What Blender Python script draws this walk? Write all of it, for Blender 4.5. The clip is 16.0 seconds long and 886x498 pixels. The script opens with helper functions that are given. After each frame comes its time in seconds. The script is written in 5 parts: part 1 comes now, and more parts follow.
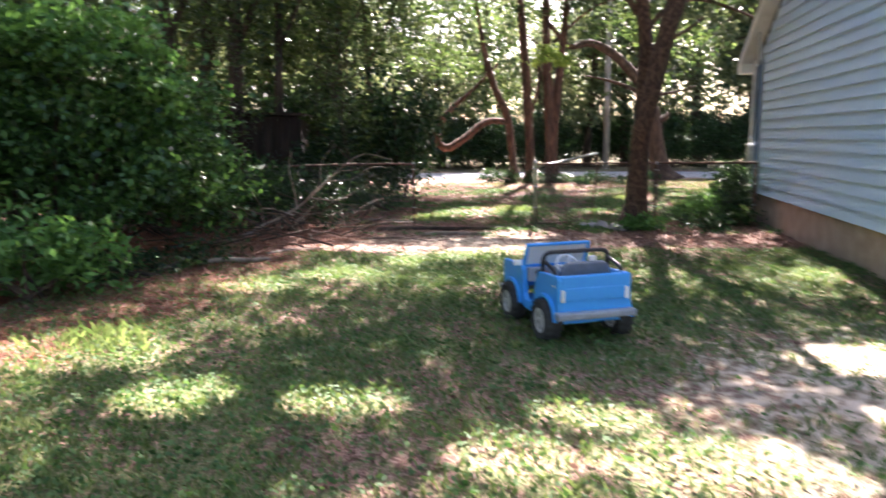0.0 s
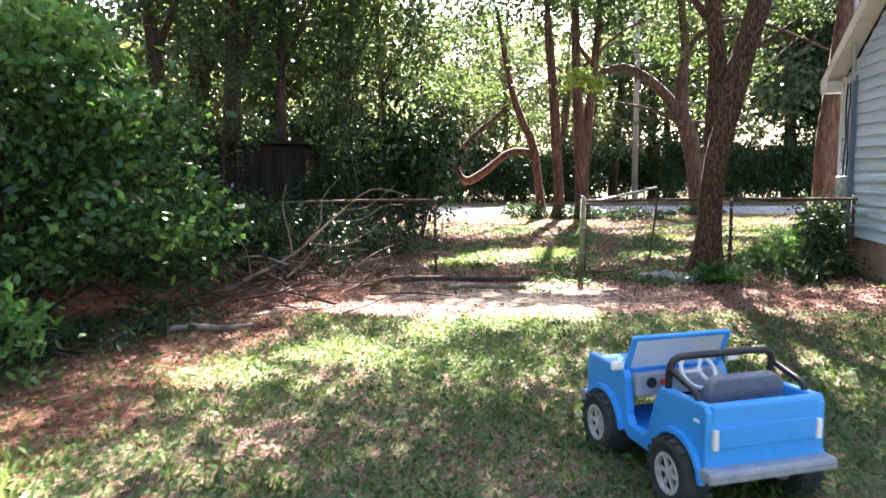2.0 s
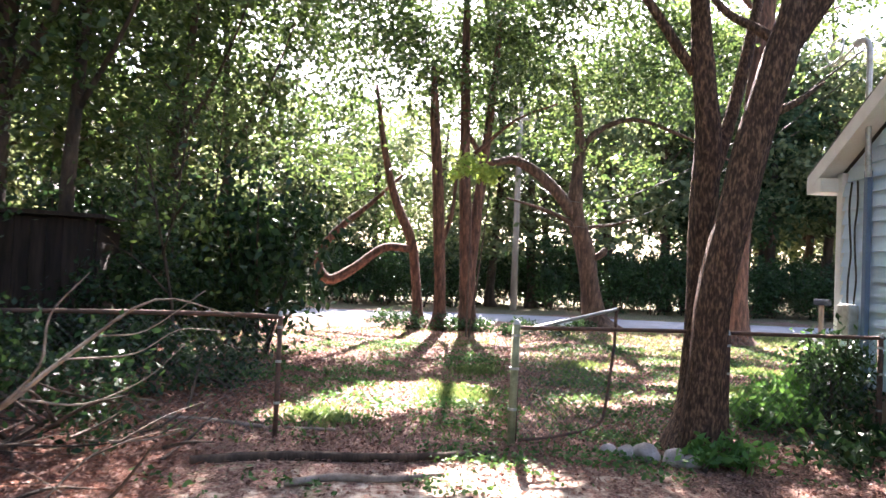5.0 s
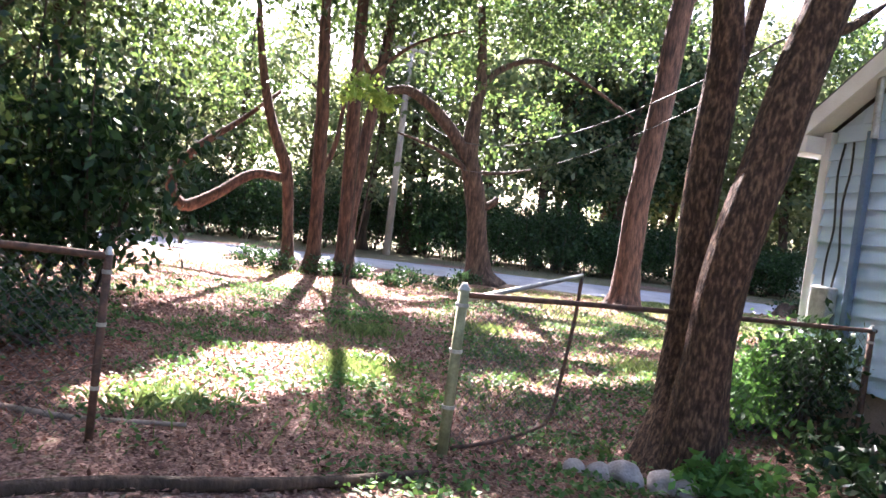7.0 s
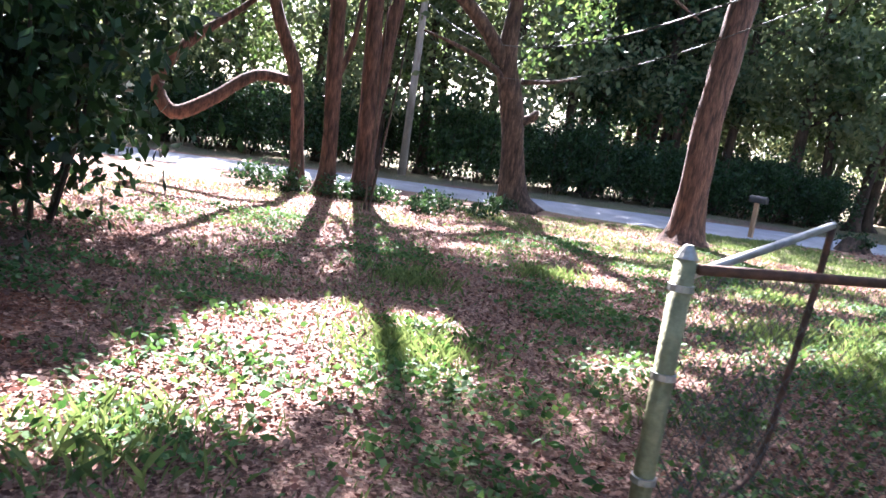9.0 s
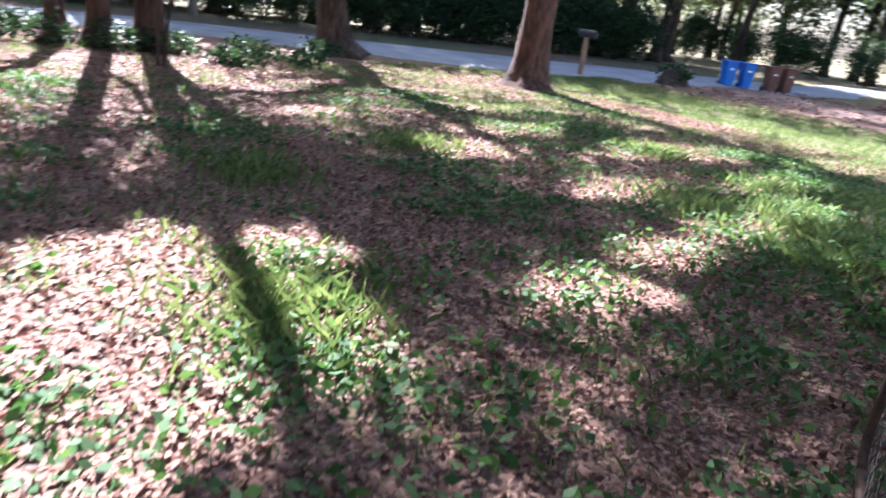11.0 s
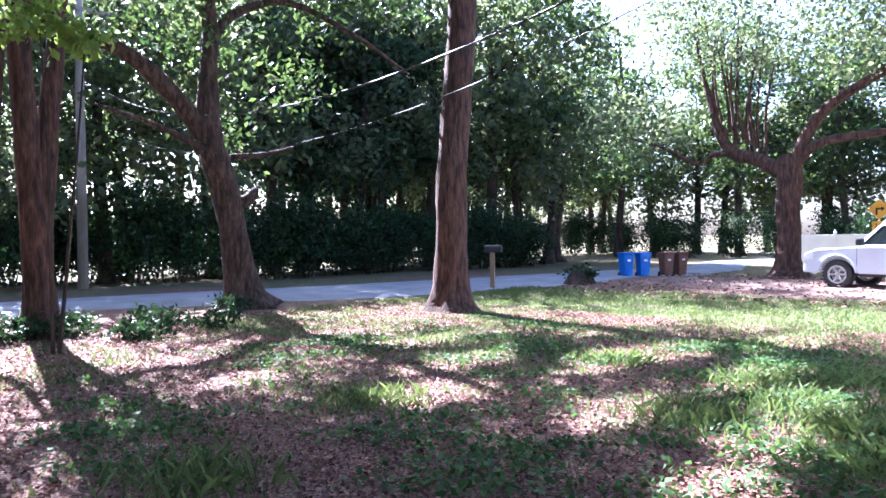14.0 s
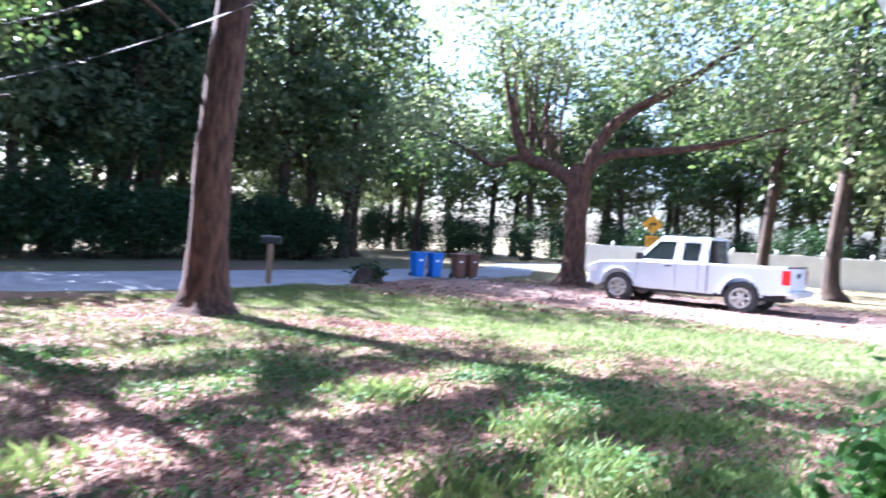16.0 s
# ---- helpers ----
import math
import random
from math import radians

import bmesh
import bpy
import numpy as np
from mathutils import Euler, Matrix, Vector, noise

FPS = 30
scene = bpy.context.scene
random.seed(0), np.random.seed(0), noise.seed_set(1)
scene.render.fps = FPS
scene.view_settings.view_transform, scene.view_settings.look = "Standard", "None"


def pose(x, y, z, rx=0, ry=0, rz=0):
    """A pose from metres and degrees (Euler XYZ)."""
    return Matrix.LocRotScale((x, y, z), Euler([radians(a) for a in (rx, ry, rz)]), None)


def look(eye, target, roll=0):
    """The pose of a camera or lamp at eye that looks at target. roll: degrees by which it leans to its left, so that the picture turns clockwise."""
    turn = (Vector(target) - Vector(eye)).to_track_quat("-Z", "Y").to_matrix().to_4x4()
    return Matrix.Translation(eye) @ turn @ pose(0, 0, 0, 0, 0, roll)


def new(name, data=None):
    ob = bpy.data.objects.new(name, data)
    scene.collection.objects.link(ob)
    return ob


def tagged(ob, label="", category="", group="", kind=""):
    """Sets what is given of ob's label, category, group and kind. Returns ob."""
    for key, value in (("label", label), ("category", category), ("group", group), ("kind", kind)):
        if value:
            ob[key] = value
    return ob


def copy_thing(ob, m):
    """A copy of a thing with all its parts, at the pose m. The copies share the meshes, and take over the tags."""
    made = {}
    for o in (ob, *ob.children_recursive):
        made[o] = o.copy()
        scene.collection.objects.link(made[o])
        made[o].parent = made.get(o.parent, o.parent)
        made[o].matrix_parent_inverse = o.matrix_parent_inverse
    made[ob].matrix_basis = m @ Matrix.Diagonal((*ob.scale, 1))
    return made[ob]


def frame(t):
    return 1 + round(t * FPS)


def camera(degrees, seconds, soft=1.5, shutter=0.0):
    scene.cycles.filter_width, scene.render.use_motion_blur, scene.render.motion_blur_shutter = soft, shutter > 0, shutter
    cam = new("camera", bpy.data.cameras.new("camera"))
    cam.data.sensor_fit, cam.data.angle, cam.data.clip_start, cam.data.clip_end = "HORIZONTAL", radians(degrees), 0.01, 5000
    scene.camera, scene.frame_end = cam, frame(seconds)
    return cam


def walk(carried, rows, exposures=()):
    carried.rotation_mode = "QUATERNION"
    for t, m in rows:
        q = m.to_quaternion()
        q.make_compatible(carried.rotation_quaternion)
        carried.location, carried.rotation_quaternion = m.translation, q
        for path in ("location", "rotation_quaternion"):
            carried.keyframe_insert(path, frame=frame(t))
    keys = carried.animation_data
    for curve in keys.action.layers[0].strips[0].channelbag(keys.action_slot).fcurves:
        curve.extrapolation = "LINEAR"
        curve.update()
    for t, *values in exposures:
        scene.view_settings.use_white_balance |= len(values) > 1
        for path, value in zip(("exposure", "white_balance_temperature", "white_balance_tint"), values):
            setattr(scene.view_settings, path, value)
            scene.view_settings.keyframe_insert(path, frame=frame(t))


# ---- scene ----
cam = camera(64.0, 16.0, shutter=0.4)
PATH = [
    (0, (1.583, -0.928, 1.679), (1.586, 1.048, 1.37), -0.6),
    (0.5, (1.423, -0.417, 1.713), (1.157, 1.55, 1.47), 0.1),
    (1, (1.319, 0.163, 1.683), (0.979, 2.124, 1.489), -0.6),
    (1.5, (1.309, 0.733, 1.69), (1.065, 2.71, 1.511), -1.1),
    (2, (1.353, 1.447, 1.665), (1.321, 3.434, 1.445), -0.6),
    (2.5, (1.417, 2.191, 1.693), (1.329, 4.184, 1.547), -1.6),
    (3, (1.47, 2.93, 1.726), (1.421, 4.928, 1.643), 1.8),
    (3.5, (1.472, 3.614, 1.735), (1.474, 5.613, 1.666), 3.1),
    (4, (1.478, 4.328, 1.747), (1.648, 6.321, 1.72), 4.9),
    (4.5, (1.439, 5.012, 1.704), (1.708, 6.994, 1.714), 3.2),
    (5, (1.349, 5.673, 1.724), (1.704, 7.641, 1.78), 2.4),
    (7.5, (1.325, 8.575, 1.62), (2.098, 10.415, 1.493), 8.1),
    (8, (1.398, 9.286, 1.580), (2.154, 11.129, 1.397), 8.2),
    (10.5, (1.83, 11.922, 1.402), (2.734, 13.603, 0.805), 6.3),
    (11, (1.928, 12.35, 1.419), (3.14, 13.803, 0.77), 7.9),
    (11.5, (2.037, 12.868, 1.477), (3.385, 14.217, 0.874), 5.4),
    (12, (2.033, 13.119, 1.589), (3.428, 14.47, 1.114), 1.8),
    (12.5, (1.99, 13.222, 1.648), (3.439, 14.574, 1.375), -0.5),
    (13, (1.973, 13.259, 1.654), (3.431, 14.622, 1.533), 0.3),
    (13.5, (2.001, 13.288, 1.625), (3.476, 14.637, 1.558), 0.5),
    (14, (2.082, 13.325, 1.474), (3.527, 14.707, 1.443), -0.6),
    (14.5, (2.536, 13.441, 1.436), (3.957, 14.847, 1.435), -2.6),
    (15, (2.887, 13.561, 1.428), (4.361, 14.912, 1.41), 1.0),
    (15.5, (3.38, 13.883, 1.436), (4.978, 15.084, 1.375), 1.4),
    (16, (3.883, 14.094, 1.536), (5.652, 15.026, 1.494), 3.2),
]
EXPOSURES = [(0, 3.65, 6300, 22), (0.5, 4.0, 6400, 21), (2, 4.15, 6300, 20), (5, 4.15, 6200, 24), (8, 4.2, 5800, 26), (10.5, 3.2, 5350, 19), (12.5, 3.5, 5250, 23), (13.5, 3.45, 5000, 25), (16, 3.45, 5000, 22)]
walk(cam, [(t, look(eye, target, roll)) for t, eye, target, roll in PATH], EXPOSURES)

# ---- world, sun, exposure ----
SUN_AZ, SUN_EL = radians(11.7), radians(41)      # azimuth to the right of +y
SUN = Vector((math.sin(SUN_AZ) * math.cos(SUN_EL), math.cos(SUN_AZ) * math.cos(SUN_EL), math.sin(SUN_EL)))
world = bpy.data.worlds.new("world")
scene.world = world
world.use_nodes = True
sky = world.node_tree.nodes.new("ShaderNodeTexSky")
sky.sky_type, sky.sun_disc, sky.sun_elevation, sky.sun_rotation = "NISHITA", False, SUN_EL, SUN_AZ
sky.air_density, sky.dust_density = 1.0, 3.0
back = world.node_tree.nodes["Background"]
back.inputs[1].default_value = 0.05
world.node_tree.links.new(sky.outputs[0], back.inputs[0])
sun = new("sun", bpy.data.lights.new("sun", "SUN"))
sun.data.energy, sun.data.angle, sun.data.color = 5.0, radians(0.5), (1.0, 0.93, 0.82)
sun.matrix_world = look(SUN * 50, (0, 0, 0))

# ---- materials ----


def mat(name, a, b=None, scale=6.0, rough=0.8, metal=0.0, bump=0.2, fine=60.0, stretch=(1, 1, 1), spec=0.4, c=None, per_object=0.0, coat=0.0, grain=0.35):
    """Two colours mixed by coarse and fine noise in object space, with relief."""
    m = bpy.data.materials.new(name)
    m.use_nodes = True
    t = m.node_tree
    n, l = t.nodes, t.links
    p = n["Principled BSDF"]
    p.inputs["Roughness"].default_value, p.inputs["Metallic"].default_value = rough, metal
    p.inputs["Specular IOR Level"].default_value, p.inputs["Coat Weight"].default_value = spec, coat
    b = b or tuple(v * 0.75 for v in a)
    co = n.new("ShaderNodeTexCoord")
    mp = n.new("ShaderNodeMapping")
    mp.inputs["Scale"].default_value = stretch
    l.new(co.outputs["Object"], mp.inputs[0])
    big, small = n.new("ShaderNodeTexNoise"), n.new("ShaderNodeTexNoise")
    for q, s, d in ((big, scale, 4), (small, fine, 3)):
        q.inputs["Scale"].default_value, q.inputs["Detail"].default_value = s, d
        l.new(mp.outputs[0], q.inputs["Vector"])
    r = n.new("ShaderNodeValToRGB")
    r.color_ramp.elements[0].position, r.color_ramp.elements[1].position = 0.35, 0.65
    r.color_ramp.elements[0].color, r.color_ramp.elements[1].color = (*b, 1), (*a, 1)
    if c:
        e = r.color_ramp.elements.new(0.5)
        e.color = (*c, 1)
    l.new(big.outputs[0], r.inputs[0])
    mix = n.new("ShaderNodeMix")
    mix.data_type, mix.blend_type = "RGBA", "OVERLAY"
    mix.inputs[0].default_value = grain
    l.new(r.outputs[0], mix.inputs[6])
    l.new(small.outputs[0], mix.inputs[7])
    last = mix.outputs[2]
    if per_object:
        info, hs = n.new("ShaderNodeObjectInfo"), n.new("ShaderNodeHueSaturation")
        rng = n.new("ShaderNodeMapRange")
        rng.inputs[3].default_value, rng.inputs[4].default_value = 1 - per_object, 1 + per_object
        l.new(info.outputs["Random"], rng.inputs[0])
        l.new(rng.outputs[0], hs.inputs["Value"])
        l.new(last, hs.inputs["Color"])
        last = hs.outputs[0]
    l.new(last, p.inputs["Base Color"])
    if bump:
        bp = n.new("ShaderNodeBump")
        bp.inputs["Strength"].default_value, bp.inputs["Distance"].default_value = bump, 0.02
        add = n.new("ShaderNodeMath")
        l.new(big.outputs[0], add.inputs[0])
        l.new(small.outputs[0], add.inputs[1])
        l.new(add.outputs[0], bp.inputs["Height"])
        l.new(bp.outputs[0], p.inputs["Normal"])
    return m


def leaf_mat(name, dark, light, glow=0.45, gloss=0.35, spec=0.3):
    """Leaves: colour varied from leaf to leaf, part of the light passing through."""
    m = bpy.data.materials.new(name)
    m.use_nodes = True
    n, l = m.node_tree.nodes, m.node_tree.links
    p = n["Principled BSDF"]
    p.inputs["Roughness"].default_value, p.inputs["Specular IOR Level"].default_value = gloss, spec
    geo, r = n.new("ShaderNodeNewGeometry"), n.new("ShaderNodeValToRGB")
    r.color_ramp.elements[0].color, r.color_ramp.elements[1].color = (*dark, 1), (*light, 1)
    l.new(geo.outputs["Random Per Island"], r.inputs[0])
    l.new(r.outputs[0], p.inputs["Base Color"])
    tr, mx, hs = n.new("ShaderNodeBsdfTranslucent"), n.new("ShaderNodeMixShader"), n.new("ShaderNodeHueSaturation")
    hs.inputs["Value"].default_value, hs.inputs["Saturation"].default_value, hs.inputs["Hue"].default_value = 1.9, 1.1, 0.48
    l.new(r.outputs[0], hs.inputs["Color"])
    l.new(hs.outputs[0], tr.inputs["Color"])
    mx.inputs[0].default_value = glow
    l.new(p.outputs[0], mx.inputs[1])
    l.new(tr.outputs[0], mx.inputs[2])
    l.new(mx.outputs[0], n["Material Output"].inputs[0])
    return m


BARK_RED = mat("bark_red", (0.12, 0.062, 0.04), (0.028, 0.015, 0.011), 13, 0.95, bump=1.0, fine=42, stretch=(1, 1, 0.2), c=(0.075, 0.038, 0.025), grain=0.8)
BARK_GREY = mat("bark_grey", (0.105, 0.068, 0.046), (0.024, 0.016, 0.012), 12, 0.95, bump=1.0, fine=44, stretch=(1, 1, 0.25), c=(0.06, 0.038, 0.026), grain=0.8)
BARK_SCALY = mat("bark_scaly", (0.19, 0.113, 0.068), (0.03, 0.016, 0.01), 38, 0.95, bump=1.0, fine=95, stretch=(1, 1, 0.35), c=(0.072, 0.039, 0.024), grain=0.7)
BARK_DARK = mat("bark_dark", (0.085, 0.056, 0.038), (0.025, 0.018, 0.013), 6, 0.95, bump=0.8, fine=30, stretch=(1, 1, 0.3), grain=0.7)
DEAD_WOOD = mat("dead_wood", (0.30, 0.245, 0.20), (0.13, 0.095, 0.07), 8, 0.9, bump=0.4, stretch=(1, 1, 1))
LEAF_CANOPY = leaf_mat("leaf_canopy", (0.015, 0.036, 0.012), (0.075, 0.115, 0.036), 0.36)
LEAF_DARK = leaf_mat("leaf_dark", (0.008, 0.022, 0.009), (0.036, 0.075, 0.026), 0.2, 0.4, 0.2)
LEAF_VINE = leaf_mat("leaf_vine", (0.008, 0.028, 0.008), (0.075, 0.17, 0.045), 0.28, 0.38, 0.28)
# Pale far leaves: backlight and mist of distant crowns put into the colour.
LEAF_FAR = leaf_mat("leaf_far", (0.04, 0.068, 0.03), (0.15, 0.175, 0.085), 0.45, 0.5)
LEAF_WOODS = leaf_mat("leaf_woods", (0.012, 0.032, 0.016), (0.05, 0.085, 0.036), 0.32, 0.5, 0.15)
# Paler, yellower leaf: direct sun put into the colour.
LEAF_SUNLIT = leaf_mat("leaf_sunlit", (0.10, 0.17, 0.04), (0.2, 0.28, 0.07), 0.55, 0.5)
LEAF_BUSH = leaf_mat("leaf_bush", (0.04, 0.11, 0.028), (0.115, 0.25, 0.065), 0.32, 0.5)
GRASS = leaf_mat("grass_blade", (0.05, 0.088, 0.026), (0.15, 0.2, 0.07), 0.28, 0.7)
WEED = leaf_mat("weed_leaf", (0.024, 0.07, 0.018), (0.09, 0.165, 0.05), 0.25, 0.7)
LITTER = leaf_mat("dead_leaf", (0.055, 0.022, 0.015), (0.37, 0.215, 0.155), 0.1, 0.7)
STRAW = leaf_mat("pine_straw", (0.09, 0.03, 0.016), (0.27, 0.10, 0.05), 0.05, 0.8)
ASPHALT = mat("asphalt", (0.26, 0.27, 0.29), (0.19, 0.195, 0.21), 1.2, 0.9, bump=0.3, fine=90)
DIRT = mat("dirt_drive", (0.22, 0.145, 0.115), (0.12, 0.075, 0.06), 1.5, 0.95, bump=0.5, fine=25)
SIDING = mat("blue_siding", (0.58, 0.71, 0.83), (0.53, 0.66, 0.79), 1.2, 0.55, bump=0.06, fine=40, stretch=(1, 8, 8), per_object=0.035)
TRIM = mat("white_trim", (0.78, 0.77, 0.73), (0.66, 0.64, 0.6), 3, 0.6, bump=0.05)
FOUND = mat("foundation_block", (0.42, 0.31, 0.24), (0.33, 0.235, 0.18), 4, 0.9, bump=0.3, per_object=0.08)
SHINGLE = mat("roof_shingle", (0.16, 0.15, 0.145), (0.09, 0.085, 0.08), 6, 0.95, bump=0.5, per_object=0.1)
GALV = mat("galvanised_steel", (0.50, 0.50, 0.47), (0.34, 0.34, 0.31), 12, 0.5, 0.6, bump=0.1)
POST_GREEN = mat("mossy_post", (0.30, 0.30, 0.17), (0.17, 0.17, 0.09), 9, 0.75, 0.2, bump=0.2)
RUST = mat("rusty_rail", (0.14, 0.075, 0.05), (0.07, 0.045, 0.035), 14, 0.85, 0.2, bump=0.3)
WIRE = mat("chain_wire", (0.12, 0.12, 0.11), (0.08, 0.07, 0.06), 20, 0.7, 0.4, bump=0)
SHED_WOOD = mat("dark_boards", (0.048, 0.03, 0.021), (0.02, 0.013, 0.009), 3, 0.95, bump=0.4, stretch=(6, 6, 0.6), per_object=0.3)
STONE = mat("grey_stone", (0.38, 0.34, 0.32), (0.24, 0.21, 0.2), 7, 0.9, bump=0.4)
TOY_BLUE = mat("blue_plastic", (0.045, 0.33, 0.80), (0.04, 0.31, 0.76), 3, 0.38, bump=0.03, fine=120)
TOY_GREY = mat("grey_plastic", (0.34, 0.36, 0.39), (0.27, 0.29, 0.32), 8, 0.5, bump=0.04)
TOY_SEAT = mat("slate_plastic", (0.14, 0.16, 0.20), (0.11, 0.13, 0.16), 8, 0.5, bump=0.04)
TOY_BLACK = mat("black_plastic", (0.025, 0.025, 0.028), (0.018, 0.018, 0.02), 8, 0.45, bump=0.05)
TYRE = mat("tyre_rubber", (0.05, 0.05, 0.05), (0.028, 0.028, 0.028), 10, 0.85, bump=0.2)
CHROME = mat("rim_silver", (0.66, 0.65, 0.62), (0.5, 0.49, 0.47), 15, 0.4, 0.2, bump=0.03)
LENS = mat("pale_lens", (0.85, 0.83, 0.78), (0.75, 0.72, 0.68), 10, 0.25, bump=0)
PAINT = mat("silver_paint", (0.62, 0.64, 0.68), (0.58, 0.60, 0.64), 2, 0.28, 0.0, bump=0.01, coat=0.6)
RED_LENS = mat("red_lens", (0.65, 0.03, 0.03), (0.55, 0.02, 0.02), 10, 0.2, bump=0)
DARK_TRIM = mat("dark_trim", (0.03, 0.03, 0.033), (0.02, 0.02, 0.022), 8, 0.5, bump=0.02)
DARK_GLASS = mat("dark_glass", (0.02, 0.025, 0.025), (0.015, 0.02, 0.02), 2, 0.06, bump=0, spec=0.6)
# Clear plastic; its milky white stands in for reflected sky.
GLARE_PLASTIC = mat("glare_plastic", (0.75, 0.8, 0.84), (0.68, 0.74, 0.8), 5, 0.3, bump=0)
GLARE_PLASTIC.node_tree.nodes["Principled BSDF"].inputs["Transmission Weight"].default_value = 0.45
BIN_BLUE = mat("bin_blue", (0.02, 0.16, 0.55), (0.018, 0.14, 0.5), 4, 0.5, bump=0.03)
BIN_BROWN = mat("bin_brown", (0.16, 0.075, 0.05), (0.13, 0.06, 0.04), 4, 0.55, bump=0.03)
SIGN_Y = mat("sign_amber", (0.85, 0.42, 0.03), (0.8, 0.38, 0.025), 4, 0.5, bump=0)
BLACK = mat("sign_black", (0.02, 0.02, 0.02), (0.018, 0.018, 0.018), 4, 0.6, bump=0)
VINYL = mat("white_vinyl", (0.8, 0.8, 0.8), (0.74, 0.74, 0.73), 2, 0.5, bump=0.02)
POLE_WOOD = mat("weathered_pole", (0.40, 0.35, 0.30), (0.26, 0.22, 0.19), 4, 0.9, bump=0.4, stretch=(1, 1, 0.15))
POST_WOOD = mat("post_wood", (0.36, 0.24, 0.15), (0.24, 0.15, 0.09), 5, 0.9, bump=0.3, stretch=(1, 1, 0.2))
CABLE = mat("black_cable", (0.03, 0.03, 0.03), (0.02, 0.02, 0.02), 5, 0.6, bump=0)


def ground_mat():
    """Grass, leaf litter, sand and pine straw, told apart by the sheet's cover attribute and noise."""
    m = bpy.data.materials.new("yard_ground")
    m.use_nodes = True
    n, l = m.node_tree.nodes, m.node_tree.links
    p = n["Principled BSDF"]
    p.inputs["Roughness"].default_value, p.inputs["Specular IOR Level"].default_value = 0.95, 0.15
    co, at = n.new("ShaderNodeTexCoord"), n.new("ShaderNodeAttribute")
    at.attribute_name = "cover"
    sep = n.new("ShaderNodeSeparateColor")
    l.new(at.outputs["Color"], sep.inputs[0])

    def tex(s, d=5):
        q = n.new("ShaderNodeTexNoise")
        q.inputs["Scale"].default_value, q.inputs["Detail"].default_value = s, d
        l.new(co.outputs["Object"], q.inputs["Vector"])
        return q.outputs[0]

    def ramp(v, *stops):
        r = n.new("ShaderNodeValToRGB")
        while len(r.color_ramp.elements) < len(stops):
            r.color_ramp.elements.new(0.5)
        for e, (at_, col) in zip(r.color_ramp.elements, stops):
            e.position, e.color = at_, (*col, 1)
        l.new(v, r.inputs[0])
        return r.outputs[0]

    f1, f2, f3 = tex(9), tex(45), tex(2.2)
    litter = ramp(f2, (0.3, (0.05, 0.026, 0.02)), (0.5, (0.18, 0.10, 0.076)), (0.7, (0.40, 0.28, 0.22)))
    grass = ramp(f2, (0.3, (0.045, 0.065, 0.024)), (0.5, (0.11, 0.125, 0.05)), (0.7, (0.25, 0.19, 0.12)))
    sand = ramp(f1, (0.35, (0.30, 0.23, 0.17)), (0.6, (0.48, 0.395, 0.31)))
    straw = ramp(f2, (0.3, (0.06, 0.022, 0.013)), (0.6, (0.2, 0.082, 0.046)))
    last = litter
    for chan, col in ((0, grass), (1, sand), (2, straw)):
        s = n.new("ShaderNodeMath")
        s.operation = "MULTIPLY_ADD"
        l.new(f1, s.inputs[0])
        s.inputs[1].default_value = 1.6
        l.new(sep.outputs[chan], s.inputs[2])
        k = n.new("ShaderNodeMapRange")
        k.inputs[1].default_value, k.inputs[2].default_value = 1.15, 1.5
        l.new(s.outputs[0], k.inputs[0])
        mx = n.new("ShaderNodeMix")
        mx.data_type = "RGBA"
        l.new(k.outputs[0], mx.inputs[0])
        l.new(last, mx.inputs[6])
        l.new(col, mx.inputs[7])
        last = mx.outputs[2]
    mod = n.new("ShaderNodeMix")
    mod.data_type, mod.blend_type = "RGBA", "OVERLAY"
    mod.inputs[0].default_value = 0.3
    l.new(last, mod.inputs[6])
    l.new(f3, mod.inputs[7])
    l.new(mod.outputs[2], p.inputs["Base Color"])
    bp = n.new("ShaderNodeBump")
    bp.inputs["Strength"].default_value, bp.inputs["Distance"].default_value = 0.8, 0.04
    l.new(f2, bp.inputs["Height"])
    l.new(bp.outputs[0], p.inputs["Normal"])
    return m


# ---- mesh helpers ----


def finish(name, bm, material, smooth=False):
    me = bpy.data.meshes.new(name)
    bm.to_mesh(me)
    bm.free()
    me.materials.append(material)
    if smooth:
        me.shade_smooth()
    return me


def part(name, bm, material, parent, label="", smooth=False):
    ob = new(name, finish(name, bm, material, smooth))
    ob.parent = parent
    return tagged(ob, label)


def thing(name, m, label, category, group="", kind=""):
    ob = new(name)
    ob.matrix_world = m
    ob.empty_display_size = 0.2
    return tagged(ob, label, category, group, kind)


def box(x0, x1, y0, y1, z0, z1, bevel=0.0, bm=None):
    bm = bm or bmesh.new()
    vs = bmesh.ops.create_cube(bm, size=1, matrix=Matrix.LocRotScale(((x0 + x1) / 2, (y0 + y1) / 2, (z0 + z1) / 2), None, (x1 - x0, y1 - y0, z1 - z0)))["verts"]
    if bevel:
        bmesh.ops.bevel(bm, geom=list({e for v in vs for e in v.link_edges}), offset=bevel, segments=2, affect="EDGES", profile=0.6)
    return bm


def rod(a, b, r, seg=8, bm=None, r2=None):
    bm = bm or bmesh.new()
    a, b = Vector(a), Vector(b)
    d = b - a
    m = Matrix.Translation((a + b) / 2) @ d.to_track_quat("Z", "Y").to_matrix().to_4x4()
    bmesh.ops.create_cone(bm, cap_ends=True, segments=seg, radius1=r, radius2=r if r2 is None else r2, depth=d.length, matrix=m)
    return bm


